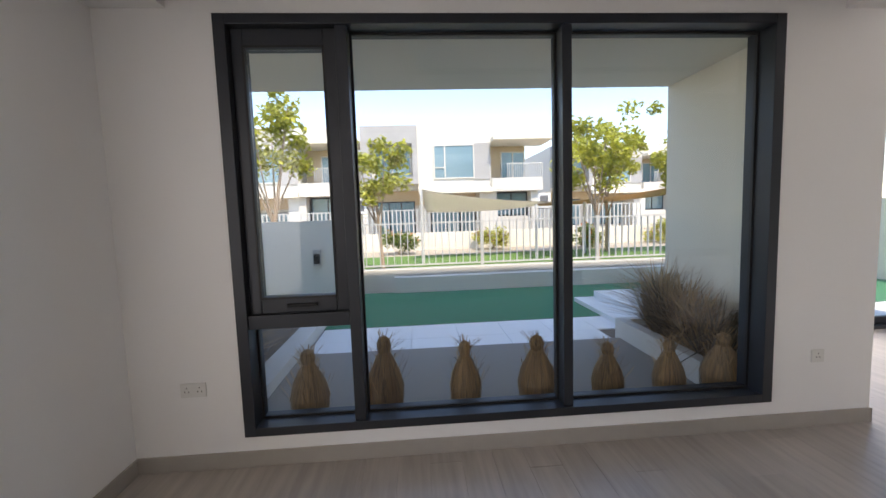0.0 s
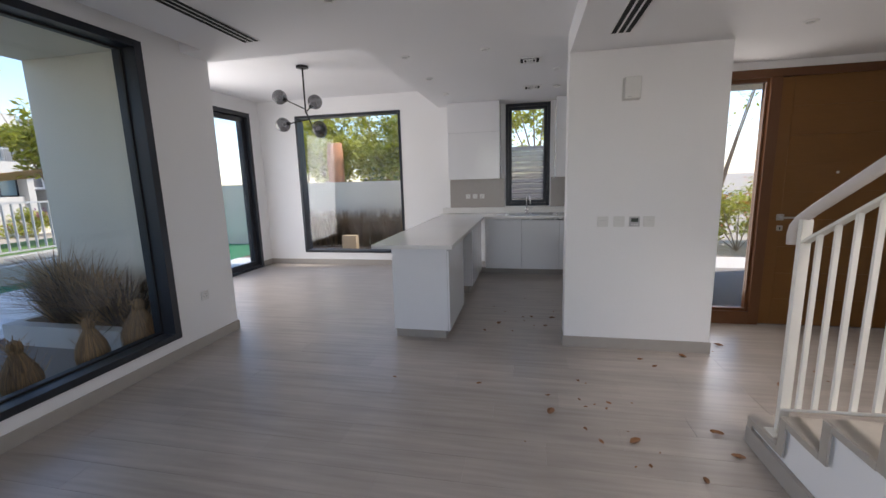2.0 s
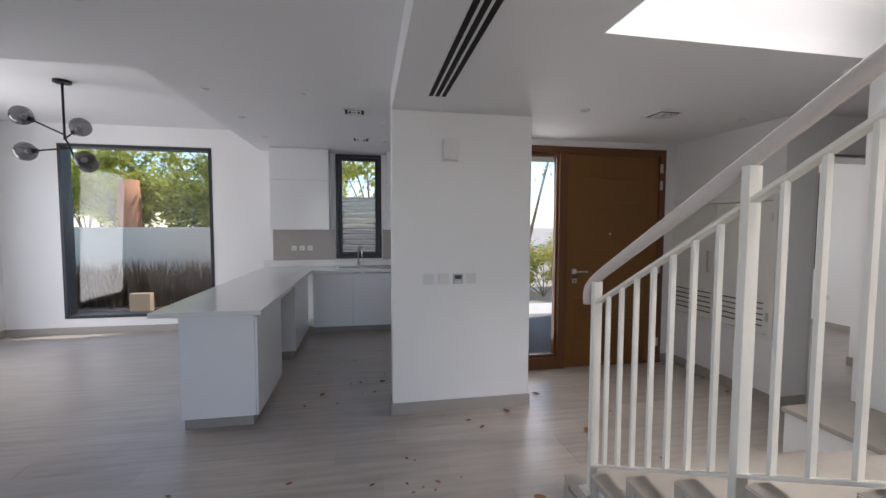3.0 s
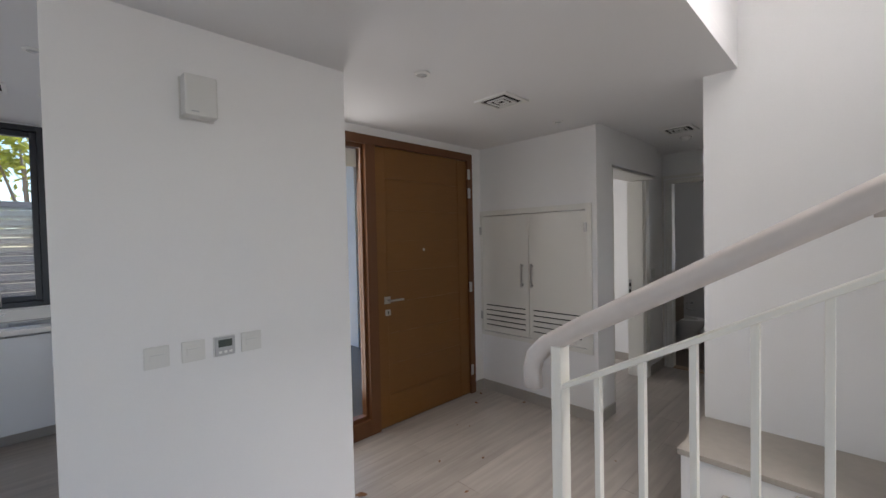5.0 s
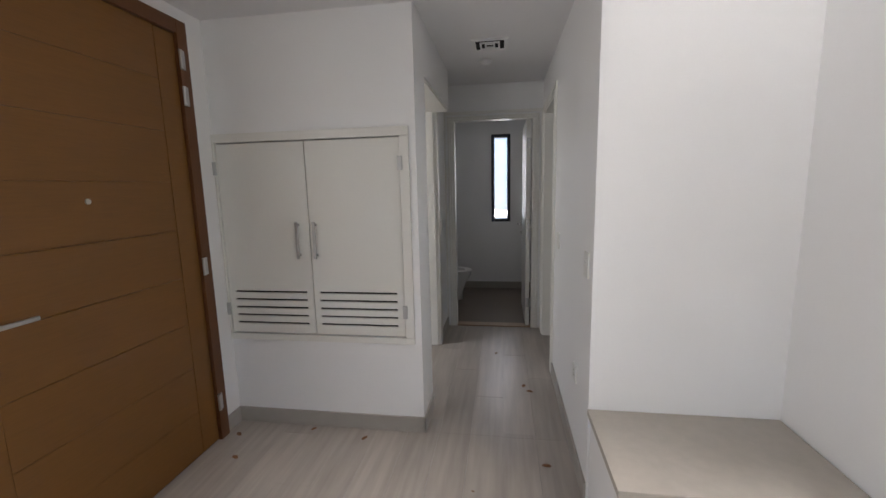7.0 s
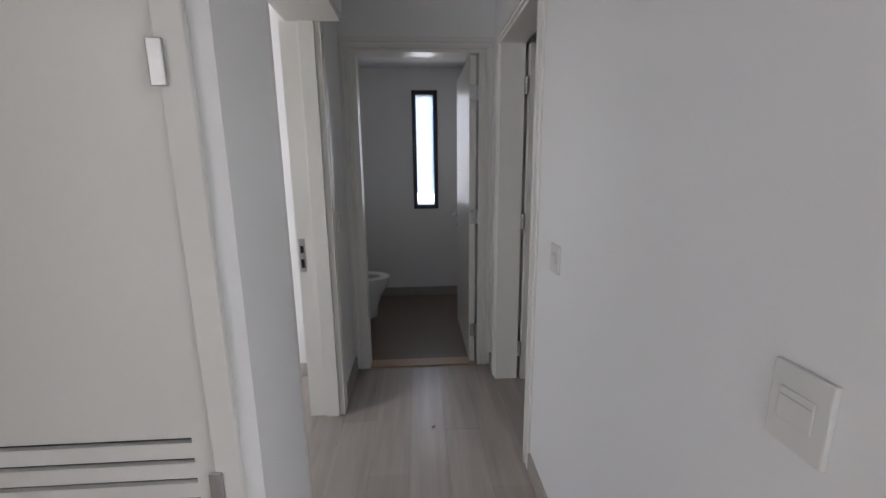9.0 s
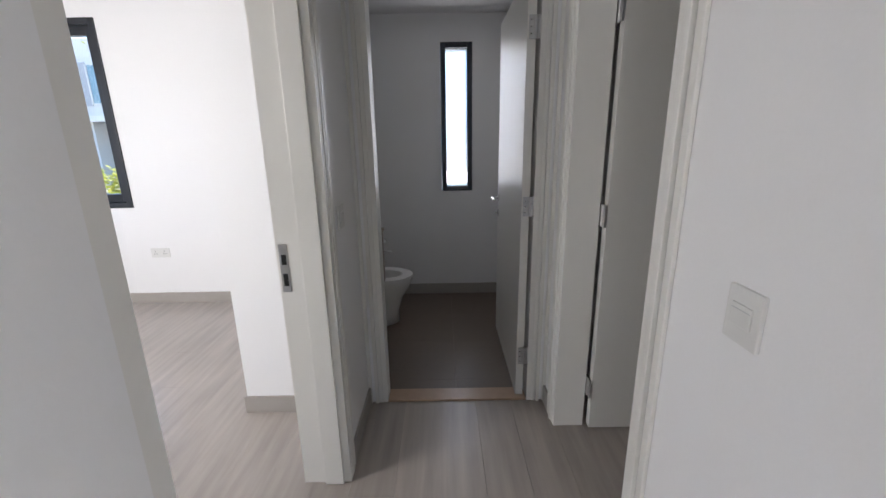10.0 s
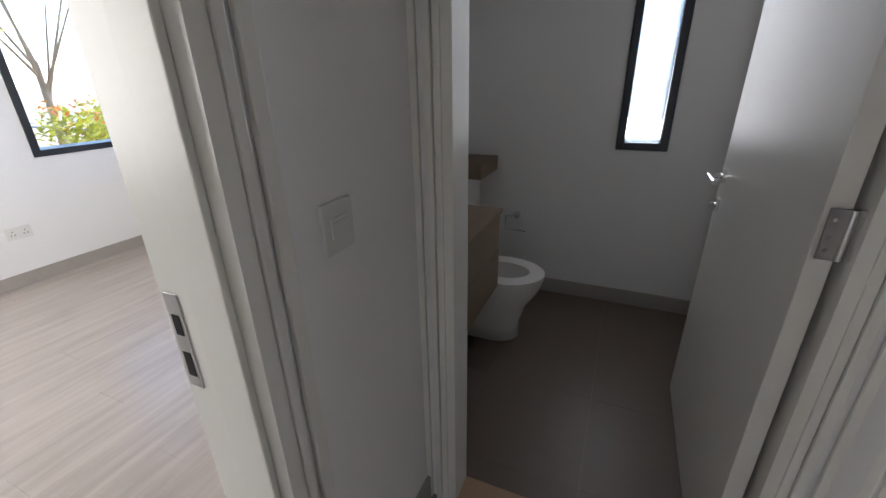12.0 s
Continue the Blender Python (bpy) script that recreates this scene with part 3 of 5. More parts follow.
# kitchen


def cabinet(name, label, at, body, doors, category="cabinet", group="", axis="x", sign=-1):
    """A carcass box with door fronts; doors: (u0, u1, z0, z1) on the face across the axis."""
    ob = thing(name, at, label, category, group)
    part("body", boxes(body, bevel=0.001), LACQUER, ob)
    for u0, u1, z0, z1 in doors:
        if axis == "x":
            f = body[0] if sign < 0 else body[1]
            d0, d1 = sorted((f + sign * 0.002, f + sign * 0.02))
            part("door", boxes((d0, d1, u0 + 0.0015, u1 - 0.0015, z0 + 0.0015, z1 - 0.0015), bevel=0.002), LACQUER, ob)
        else:
            f = body[2] if sign < 0 else body[3]
            d0, d1 = sorted((f + sign * 0.002, f + sign * 0.02))
            part("door", boxes((u0 + 0.0015, u1 - 0.0015, d0, d1, z0 + 0.0015, z1 - 0.0015), bevel=0.002), LACQUER, ob)
    return ob


G1 = "base cabinets of the kitchen"
cabinet("base_cabinet", "glossy white lacquered base cabinet of the peninsula end", (3.8, 0.85, 0.1), (3.34, 4.22, 0.595, 1.13, 0.10, 0.896), [(3.34, 4.22, 0.10, 0.88)], group=G1, axis="y")
cabinet("base_cabinet", "glossy white lacquered base cabinet under the peninsula", (5.6, 0.85, 0.1), (5.0, 6.08, 0.595, 1.13, 0.10, 0.896), [(5.0, 5.54, 0.10, 0.88), (5.54, 6.08, 0.10, 0.88)], group=G1, axis="y")
part("appliance_bay", boxes((4.23, 4.99, 1.07, 1.13, 0.0, 0.896)), LACQUER, thing("appliance_bay", (4.6, 1.1, 0), "open appliance bay with a white back panel under the worktop", "cabinet", G1))
for y0, y1 in ((-1.44, -0.62), (-0.62, -0.05), (-0.05, 0.52)):
    cabinet("base_cabinet", "glossy white lacquered base cabinet below the sink run", (6.4, (y0 + y1) / 2, 0.1), (6.14, 6.695, y0 + 0.001, y1 - 0.001, 0.10, 0.72 if y1 < 0.3 and y0 > -0.7 else 0.896), [(y0, y1, 0.10, 0.88)], group=G1)
plinth = thing("plinth", (4.8, 0.8, 0), "greige tiled recessed plinth below the base cabinets", "plinth", kind="structure")
part("plinth_board", boxes((3.40, 4.22, 0.63, 1.13, 0, 0.098), (5.0, 6.2, 0.63, 1.13, 0, 0.098), (6.20, 6.69, -1.44, 0.63, 0, 0.098)), SKIRT, plinth)
top = thing("worktop", (4.8, 0.9, 0.90), "white quartz worktop wrapping peninsula and sink run", "worktop")
part("slab", boxes((3.285, 6.69, 0.53, 1.31, 0.90, 0.94), bevel=0.003), QUARTZ, top)
part("slab", boxes((6.08, 6.22, -1.44, 0.528, 0.90, 0.94), (6.56, 6.69, -1.44, 0.528, 0.90, 0.94), (6.22, 6.56, 0.20, 0.528, 0.90, 0.94), (6.22, 6.56, -1.44, -0.58, 0.90, 0.94)), QUARTZ, top)
part("upstand", boxes((6.672, 6.69, -1.44, 1.31, 0.941, 1.04), bevel=0.002), QUARTZ, top)
splash = thing("splashback", (6.68, 0.0, 1.0), "greige tiled splashback behind the worktop", "splashback", kind="structure")
part("tile_panel", boxes((6.682, 6.697, 0.245, 1.17, 1.042, 1.52)), SPLASH, splash)
part("tile_panel", boxes((6.682, 6.697, -1.44, -0.51, 1.042, 1.52)), SPLASH, splash)
G2 = "wall cabinets of the kitchen"
for y0, y1 in ((0.30, 1.13), (-1.44, -0.56)):
    cabinet("wall_cabinet", "glossy white wall cabinet reaching the ceiling", (6.5, (y0 + y1) / 2, 1.52), (6.36, 6.695, y0, y1, 1.52, 2.715), [(y0, y1, 1.52, 2.25), (y0, y1, 2.25, 2.715)], group=G2)
sink = thing("kitchen_sink", (6.4, -0.2, 0.74), "stainless steel double bowl sink set in the worktop", "sink")
part("rim", boxes((6.21, 6.57, 0.17, 0.21, 0.936, 0.945), (6.21, 6.57, -0.59, -0.55, 0.936, 0.945), (6.21, 6.25, -0.55, 0.17, 0.936, 0.945), (6.53, 6.57, -0.55, 0.17, 0.936, 0.945), (6.25, 6.53, -0.21, -0.17, 0.932, 0.944), bevel=0.003), STEEL, sink)
for y0, y1 in ((-0.55, -0.21), (-0.17, 0.17)):
    part("bowl", boxes((6.245, 6.255, y0, y1, 0.76, 0.937), (6.525, 6.535, y0, y1, 0.76, 0.937), (6.255, 6.525, y0, y0 + 0.008, 0.76, 0.937), (6.255, 6.525, y1 - 0.008, y1, 0.76, 0.937), (6.245, 6.535, y0, y1, 0.75, 0.76)), STEEL, sink)
tap = thing("kitchen_tap", (6.60, -0.12, 0.94), "chrome swan neck kitchen mixer tap", "tap")
part("base", rod((6.60, -0.12, 0.94), (6.60, -0.12, 1.), 0.024), CHROME, tap, smooth=True)
part("spout", sweep([(6.60, -0.12, 0.99), (6.60, -0.12, 1.16)] + [(6.60 - 0.09 + 0.09 * math.cos(a), -0.12 - 0.06 * (1 - math.cos(a)) / 2, 1.16 + 0.09 * math.sin(a)) for a in (0.4, 0.8, 1.2, 1.57, 2.0, 2.4, 2.8, 3.1)] + [(6.42, -0.18, 1.1)], 0.022, 0.022, sides=10), CHROME, tap, smooth=True)
part("lever", rod((6.60, -0.14, 0.99), (6.58, -0.20, 1.02), 0.006), CHROME, tap)


def plate(name, label, centre, normal, w, h, kind, category="switch", group=""):
    """A wall plate; kind: switch, socket, double, thermostat, box."""
    ob = thing(name, centre, label, category, group)
    n = Vector(normal)
    u = Vector((-n.y, n.x, 0))

    def b(u0, u1, d0, d1, v0, v1, bevel=0.0):
        c = Vector(centre)
        p, q = c + u * u0 + n * d0, c + u * u1 + n * d1
        return boxes((min(p.x, q.x), max(p.x, q.x), min(p.y, q.y), max(p.y, q.y), c.z + v0, c.z + v1), bevel=bevel)
    part("plate", b(-w / 2, w / 2, 0, 0.010, -h / 2, h / 2, 0.003), SWITCH, ob)
    if kind == "switch":
        part("rocker", b(-w * 0.30, w * 0.30, 0.0102, 0.014, -h * 0.18, h * 0.22, 0.002), SWITCH, ob)
        part("rocker_line", b(-w * 0.27, w * 0.27, 0.0142, 0.0146, h * 0.12, h * 0.135), GREY_PLASTIC, ob)
    if kind in ("socket", "double"):
        for s in ((-w / 4, w / 4) if kind == "double" else (0,)):
            for du, dv in ((0, 0.016), (-0.011, -0.008), (0.011, -0.008)):
                # Dark blocks on the plate paint the shade of the pin holes.
                part("pin_slot", b(s + du - 0.003, s + du + 0.003, 0.0102, 0.0108, dv - 0.004, dv + 0.004), SHADE_LENS_BLACK, ob)
    if kind == "thermostat":
        part("bezel", b(-w * 0.46, w * 0.46, 0.0102, 0.022, -h * 0.46, h * 0.46, 0.003), GREY_PLASTIC, ob)
        part("screen", b(-w * 0.32, w * 0.32, 0.0222, 0.0232, -h * 0.02, h * 0.34), SCREEN, ob)
        for s in (-0.24, 0.0, 0.24):
            part("button", b(w * s - 0.006, w * s + 0.006, 0.0222, 0.025, -h * 0.33, -h * 0.22, 0.001), PLASTIC, ob)
    if kind == "box":
        part("cover", b(-w * 0.47, w * 0.47, 0.0102, 0.085, -h * 0.48, h * 0.48, 0.008), SWITCH, ob)
        part("mark", b(-w * 0.3, -w * 0.08, 0.0852, 0.0856, -h * 0.40, -h * 0.37), GREY_PLASTIC, ob)
    return ob


GS = "switches and controls on the pier"
for y, k in ((-0.77, "switch"), (-0.90, "switch"), (-1.02, "thermostat"), (-1.135, "switch")):
    plate("thermostat" if k == "thermostat" else "light_switch", "grey digital thermostat with a small screen on the pier" if k == "thermostat" else "square white plastic light switch on the pier", (3.37, y, 1.14), (-1, 0, 0), 0.088, 0.088, k, k if k != "switch" else "switch", GS)
plate("alarm_siren", "white plastic alarm sounder box high on the pier", (3.37, -0.945, 2.205), (-1, 0, 0), 0.13, 0.175, "box", "alarm")
plate("wall_socket", "white plastic double wall socket near the floor", (-1.08, 2.92, 0.51), (0, -1, 0), 0.15, 0.088, "double", "socket")
plate("wall_socket", "white plastic single wall socket near the floor", (2.96, 2.92, 0.49), (0, -1, 0), 0.088, 0.088, "socket", "socket")
for y in (0.62, 0.74, 0.86):
    plate("wall_socket", "white plastic socket on the splashback", (6.682, y, 1.23), (-1, 0, 0), 0.075, 0.075, "socket", "socket", "splashback sockets")
plate("light_switch", "white plastic light switch on the corridor wall", (2.04, -3.41, 1.15), (1, 0, 0), 0.088, 0.12, "switch")
plate("light_switch", "white plastic light switch beside the store door", (2.04, -4.42, 1.13), (1, 0, 0), 0.088, 0.11, "switch")
plate("wall_socket", "white plastic wall socket low in the corridor", (2.04, -3.64, 0.50), (1, 0, 0), 0.088, 0.088, "socket", "socket")
plate("light_switch", "white plastic light switch between two corridor doors", (3.045, -5.43, 1.15), (-1, 0, 0), 0.088, 0.10, "switch")
plate("wall_socket", "white plastic double wall socket below the bedroom window", (5.22, -7.36, 0.49), (0, 1, 0), 0.17, 0.088, "double", "socket")
plate("wall_socket", "white plastic wall socket near the bedroom corner", (6.62, -6.2, 0.40), (-1, 0, 0), 0.15, 0.088, "double", "socket")

# chandelier
CX, CY = 4.76, 2.70
ch = thing("chandelier", (CX, CY, 3.01), "black branching chandelier with five smoked glass globes", "chandelier")
part("canopy", rod((CX, CY, 2.985), (CX, CY, 3.01), 0.075, sides=24), BLACK, ch)
part("stem", rod((CX, CY, 2.43), (CX, CY, 2.985), 0.011), BLACK, ch)
part("stem", rod((CX, CY, 2.46), (CX + 0.03, CY - 0.07, 2.24), 0.009), BLACK, ch)
for (gx, gy, gz), (sx, sy, sz) in (((4.70, 3.02, 2.64), (CX, CY, 2.48)), ((4.80, 2.58, 2.57), (CX, CY, 2.44)), ((4.74, 3.03, 2.30), (CX + 0.01, CY - 0.03, 2.35)), ((4.85, 2.56, 2.21), (CX + 0.03, CY - 0.07, 2.25)), ((4.66, 2.47, 2.22), (CX + 0.03, CY - 0.07, 2.25))):
    a, b = Vector((sx, sy, sz)), Vector((gx, gy, gz))
    d = (b - a).normalized()
    arm = part("arm", rod(a, b - d * 0.085, 0.008), BLACK, ch)
    part("socket_cap", rod(b - d * 0.10, b - d * 0.06, 0.024), BLACK, arm)
    bm = bmesh.new()
    bmesh.ops.create_uvsphere(bm, u_segments=20, v_segments=12, radius=0.092, matrix=Matrix.Translation(b))
    globe = part("globe", bm, SMOKE, ch, "smoked glass globe", smooth=True)
    bm = bmesh.new()
    bmesh.ops.create_uvsphere(bm, u_segments=12, v_segments=8, radius=0.028, matrix=Matrix.Translation(b - d * 0.025))
    part("bulb", bm, PLASTIC, globe, smooth=True)

# ceiling fittings


def downlight(x, y, z, category="downlight"):
    ob = thing("downlight", (x, y, z), "small white recessed ceiling downlight, switched off", "downlight", "recessed downlights")
    part("ring", lathe([(0.028, -0.001), (0.045, -0.001), (0.045, -0.008), (0.030, -0.012), (0.028, -0.004)], (x, y, z)), PLASTIC, ob, smooth=False)
    part("lens", rod((x, y, z - 0.005), (x, y, z - 0.002), 0.028), GREY_PLASTIC, ob)


for x, y in ((3.76, 1.04), (3.75, 0.26), (4.68, 1.02), (5.63, 1.01), (5.62, -0.51), (4.68, -0.45), (2.40, 1.15), (0.6, 1.15)):
    downlight(x, y, LIV)
for x, y in ((3.10, -2.0), (3.09, -3.45)):
    downlight(x, y, HALL)


def slot_diffuser(x0, x1, y0, y1, z):
    ob = thing("slot_diffuser", ((x0 + x1) / 2, (y0 + y1) / 2, z), "long white linear air diffuser with dark slots in the ceiling", "air vent", "linear diffusers")
    part("frame", boxes((x0, x1, y0, y1, z - 0.006, z - 0.0015), bevel=0.001), PLASTIC, ob)
    w = (y1 - y0) / 3
    for k in range(3):
        # Dark strip on the frame, painting the shade inside the slot.
        part("slot", boxes((x0 + 0.015, x1 - 0.015, y0 + w * k + 0.008, y0 + w * (k + 1) - 0.008, z - 0.0085, z - 0.0065)), SHADE_LENS_BLACK, ob)


slot_diffuser(0.2, 2.97, 2.06, 2.21, LIV)
slot_diffuser(1.3, 2.97, -0.84, -0.70, HALL)


def square_vent(x, y, z, s):
    ob = thing("ceiling_vent", (x, y, z), "white square ceiling air vent with stepped louvres", "air vent", "square vents")
    part("frame", boxes((x - s, x + s, y - s, y - s * 0.78, z - 0.012, z - 0.001), (x - s, x + s, y + s * 0.78, y + s, z - 0.012, z - 0.001), (x - s, x - s * 0.78, y - s * 0.78, y + s * 0.78, z - 0.012, z - 0.001), (x + s * 0.78, x + s, y - s * 0.78, y + s * 0.78, z - 0.012, z - 0.001)), PLASTIC, ob)
    # Dark sheet painting the shade behind the louvres.
    part("backing", boxes((x - s * 0.78, x + s * 0.78, y - s * 0.78, y + s * 0.78, z - 0.004, z - 0.001)), SHADE_LENS_BLACK, ob)
    for f in (0.55, 0.28):
        t = 0.1 * s
        part("louvre", boxes((x - s * f, x + s * f, y - s * f, y - s * f + t, z - 0.016, z - 0.008), (x - s * f, x + s * f, y + s * f - t, y + s * f, z - 0.016, z - 0.008), (x - s * f, x - s * f + t, y - s * f + t, y + s * f - t, z - 0.016, z - 0.008), (x + s * f - t, x + s * f, y - s * f + t, y + s * f - t, z - 0.016, z - 0.008)), PLASTIC, ob)


square_vent(3.08, -2.70, HALL, 0.13)
square_vent(2.53, -4.60, 2.54, 0.13)
square_vent(4.24, -0.15, LIV, 0.12)
square_vent(5.57, -0.19, LIV, 0.12)
sm = thing("smoke_detector", (2.58, -4.98, 2.54), "small round white smoke detector on the ceiling", "smoke detector")
part("dome", lathe([(0.05, -0.001), (0.05, -0.015), (0.03, -0.035), (0.012, -0.04)], (2.58, -4.98, 2.54)), PLASTIC, sm, smooth=True)
cl = thing("cloakroom_lamp", (2.62, -6.80, 2.47), "round white flush ceiling lamp, switched off", "ceiling light")
part("diffuser", lathe([(0.12, -0.001), (0.12, -0.03), (0.09, -0.05), (0.02, -0.055)], (2.62, -6.80, 2.47)), PLASTIC, cl, smooth=True)
ex = thing("extract_vent", (2.83, -6.95, 2.47), "round white extract vent in the cloakroom ceiling", "air vent")
part("ring", lathe([(0.07, -0.001), (0.07, -0.012), (0.05, -0.02), (0.02, -0.022)], (2.83, -6.95, 2.47)), PLASTIC, ex, smooth=True)

# entrance door
door = tagged(new("door_entrance"), "wide stained oak entrance door with a glazed sidelight", "door", kind="structure")
part("door_frame", boxes((4.165, 4.275, -3.618, -3.545, 0, 2.448), (4.165, 4.275, -3.545, -1.702, 2.375, 2.448), (4.165, 4.275, -1.79, -1.702, 0, 2.375), (4.165, 4.275, -2.42, -2.325, 0, 2.375), (4.165, 4.275, -2.325, -1.79, 0.0, 0.13), bevel=0.004), OAK_DARK, door)
part("sidelight_bead", boxes((4.20, 4.26, -2.325, -2.30, 0.13, 2.375), (4.20, 4.26, -1.815, -1.79, 0.13, 2.375), (4.20, 4.26, -2.30, -1.815, 0.13, 0.16), (4.20, 4.26, -2.30, -1.815, 2.34, 2.375)), OAK_DARK, door)
pane(door, (4.225, 4.237, -2.30, -1.815, 0.16, 2.34))
leaf = part("door_leaf", boxes((4.196, 4.25, -3.543, -2.422, 0.008, 2.373), bevel=0.003), OAK, door)
for z0, z1 in [(0.008 + 0.263 * k, 0.008 + 0.263 * (k + 1)) for k in range(9)]:
    part("board", boxes((4.186, 4.1955, -3.41, -2.53, z0 + 0.0008, z1 - 0.0008), bevel=0.001), OAK, leaf)
part("stile", boxes((4.184, 4.1955, -2.528, -2.424, 0.01, 2.37), bevel=0.0015), OAK, leaf)
part("stile", boxes((4.184, 4.1955, -3.541, -3.412, 0.01, 2.37), bevel=0.0015), OAK, leaf)
part("door_handle", merge(boxes((4.172, 4.184, -2.55, -2.49, 1.055, 1.115), bevel=0.003), rod((4.174, -2.52, 1.085), (4.13, -2.52, 1.085), 0.009), boxes((4.118, 4.132, -2.655, -2.51, 1.077, 1.093), bevel=0.003)), STEEL, leaf, "brushed steel lever handle")
part("lock_plate", boxes((4.174, 4.184, -2.55, -2.50, 0.955, 1.005), bevel=0.003), STEEL, leaf, "square steel lock plate")
# Dark block painting the shade inside the keyhole.
part("keyhole", boxes((4.172, 4.1745, -2.53, -2.52, 0.965, 0.993)), SHADE_LENS_BLACK, leaf)
part("peephole", rod((4.180, -2.95, 1.50), (4.186, -2.95, 1.50), 0.012), STEEL, leaf)
for z in (0.25, 1.10, 2.05, 2.24):
    part("hinge", merge(rod((4.155, -3.545, z - 0.05), (4.155, -3.545, z + 0.05), 0.009), boxes((4.156, 4.163, -3.575, -3.548, z - 0.05, z + 0.05))), STEEL, leaf)

# meter cupboard
cup = tagged(new("cupboard_doors"), "off-white double cupboard doors with slotted vents in the wall", "cupboard", kind="structure")
YC = -3.77
part("cupboard_frame", boxes((4.174, 4.188, YC + 0.001, YC + 0.018, 0.62, 1.82), (2.965, 3.021, YC + 0.001, YC + 0.018, 0.62, 1.82), (2.965, 4.188, YC + 0.001, YC + 0.018, 1.82, 1.872), (2.965, 4.188, YC + 0.001, YC + 0.018, 0.58, 0.62), bevel=0.003), JOINERY, cup)
for x0, x1, hx in ((3.603, 4.172, 3.67), (3.025, 3.598, 3.56)):
    zs = [0.895, 0.844, 0.793, 0.742, 0.691]
    lf = part("cupboard_leaf", boxes((x0, x1, YC - 0.02, YC + 0.003, 0.626, zs[-1] - 0.0065), *[(x0 + 0.043, x1 - 0.035, YC - 0.02, YC + 0.003, b + 0.0065, a - 0.0065) for a, b in zip(zs, zs[1:])],
                                     (x0, x0 + 0.043, YC - 0.02, YC + 0.003, zs[-1] - 0.0065, zs[0] + 0.0065), (x1 - 0.035, x1, YC - 0.02, YC + 0.003, zs[-1] - 0.0065, zs[0] + 0.0065), (x0, x1, YC - 0.02, YC + 0.003, zs[0] + 0.0065, 1.814)), JOINERY, cup)
    # Dark strips fill the gaps and paint the shade inside the vents.
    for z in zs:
        part("vent_slot_shade", boxes((x0 + 0.043, x1 - 0.035, YC - 0.021, YC - 0.010, z - 0.0065, z + 0.0065)), SHADE_LENS_BLACK, lf)
    part("pull_handle", merge(boxes((hx - 0.009, hx + 0.009, YC + 0.028, YC + 0.038, 1.112, 1.338), bevel=0.003), boxes((hx - 0.006, hx + 0.006, YC + 0.004, YC + 0.028, 1.125, 1.14), (hx - 0.006, hx + 0.006, YC + 0.004, YC + 0.028, 1.31, 1.325))), STEEL, lf, "brushed steel bar handle")
    e = x1 + 0.008 if x0 > 3.5 else x0 - 0.008
    for z in (0.785, 1.668):
        part("hinge", boxes((e - 0.014, e + 0.014, YC + 0.019, YC + 0.026, z - 0.04, z + 0.04), bevel=0.002), STEEL, lf)
# Dark sheet that paints the shade inside the cupboard.
part("cupboard_shade_sheet", boxes((3.022, 4.17, -3.945, -3.94, 0.62, 1.82)), SHADE_LENS_BLACK, cup)

# inner doors


def hinge_at(parent, x, y, z, nx, ny):
    """A butt hinge: knuckle and two screwed leaves."""
    k = rod((x, y, z - 0.05), (x, y, z + 0.05), 0.008)
    u = Vector((-ny, nx, 0)) * 0.034
    p, q = Vector((x, y, 0)) - u, Vector((x, y, 0)) + u
    t = Vector((nx, ny, 0)) * 0.003
    lf = boxes((min(p.x, q.x) - abs(t.x), max(p.x, q.x) + abs(t.x), min(p.y, q.y) - abs(t.y), max(p.y, q.y) + abs(t.y), z - 0.05, z + 0.05))
    h = part("hinge", merge(k, lf), STEEL, parent)
    for s in (-0.72, 0.72):
        for dz in (-0.03, 0.0, 0.03):
            c = Vector((x, y, z + dz)) + u * s
            part("screw", rod(c + t, c + t * 1.6, 0.004, sides=8), CHROME, h)


def lever(parent, x, y, z, n, along):
    """Lever and rose on a leaf's face with the normal n; the lever points along."""
    n, a = Vector(n), Vector(along)
    c = Vector((x, y, z))
    part("door_handle", merge(rod(c, c + n * 0.012, 0.026, sides=20), rod(c + n * 0.01, c + n * 0.055, 0.009), rod(c + n * 0.05 - a * 0.008, c + n * 0.05 + a * 0.12, 0.009)), CHROME, parent, "chrome lever handle", smooth=False)
    k = c - Vector((0, 0, 0.11))
    part("thumb_turn", merge(rod(k, k + n * 0.010, 0.024, sides=20), rod(k + n * 0.01, k + n * 0.03, 0.008)), CHROME, parent)


CH = 2.19   # clear height of the inner doors
# cloakroom door
d1 = tagged(new("door_cloakroom"), "off-white cloakroom door standing open inward", "door", kind="structure")
part("door_lining", boxes((2.112, 2.145, -5.875, -5.765, 0, CH), (2.940, 2.973, -5.875, -5.765, 0, CH), (2.112, 2.973, -5.875, -5.765, CH, CH + 0.012)), JOINERY, d1)
for o, t in ((0.0, 0.003), (0.022, 0.010), (0.06, 0.006)):
    w = 0.02 if o < 0.05 else 0.03
    part("architrave", boxes((2.118 - o - w, 2.118 - o, -5.769, -5.769 + t + 0.006, 0, CH + o), (2.967 + o, 2.967 + o + w, -5.769, -5.769 + t + 0.006, 0, CH + o), (2.118 - o - w, 2.967 + o + w, -5.769, -5.769 + t + 0.006, CH + o, CH + o + w), bevel=0.003), JOINERY, d1)
l1 = part("door_leaf", boxes((2.160, 2.202, -6.70, -5.80, 0.014, CH - 0.004), bevel=0.002), JOINERY, d1)
lever(l1, 2.202, -6.64, 1.05, (1, 0, 0), (0, 1, 0))
part("lock_face", boxes((2.172, 2.190, -6.703, -6.700, 0.92, 1.10)), STEEL, l1)
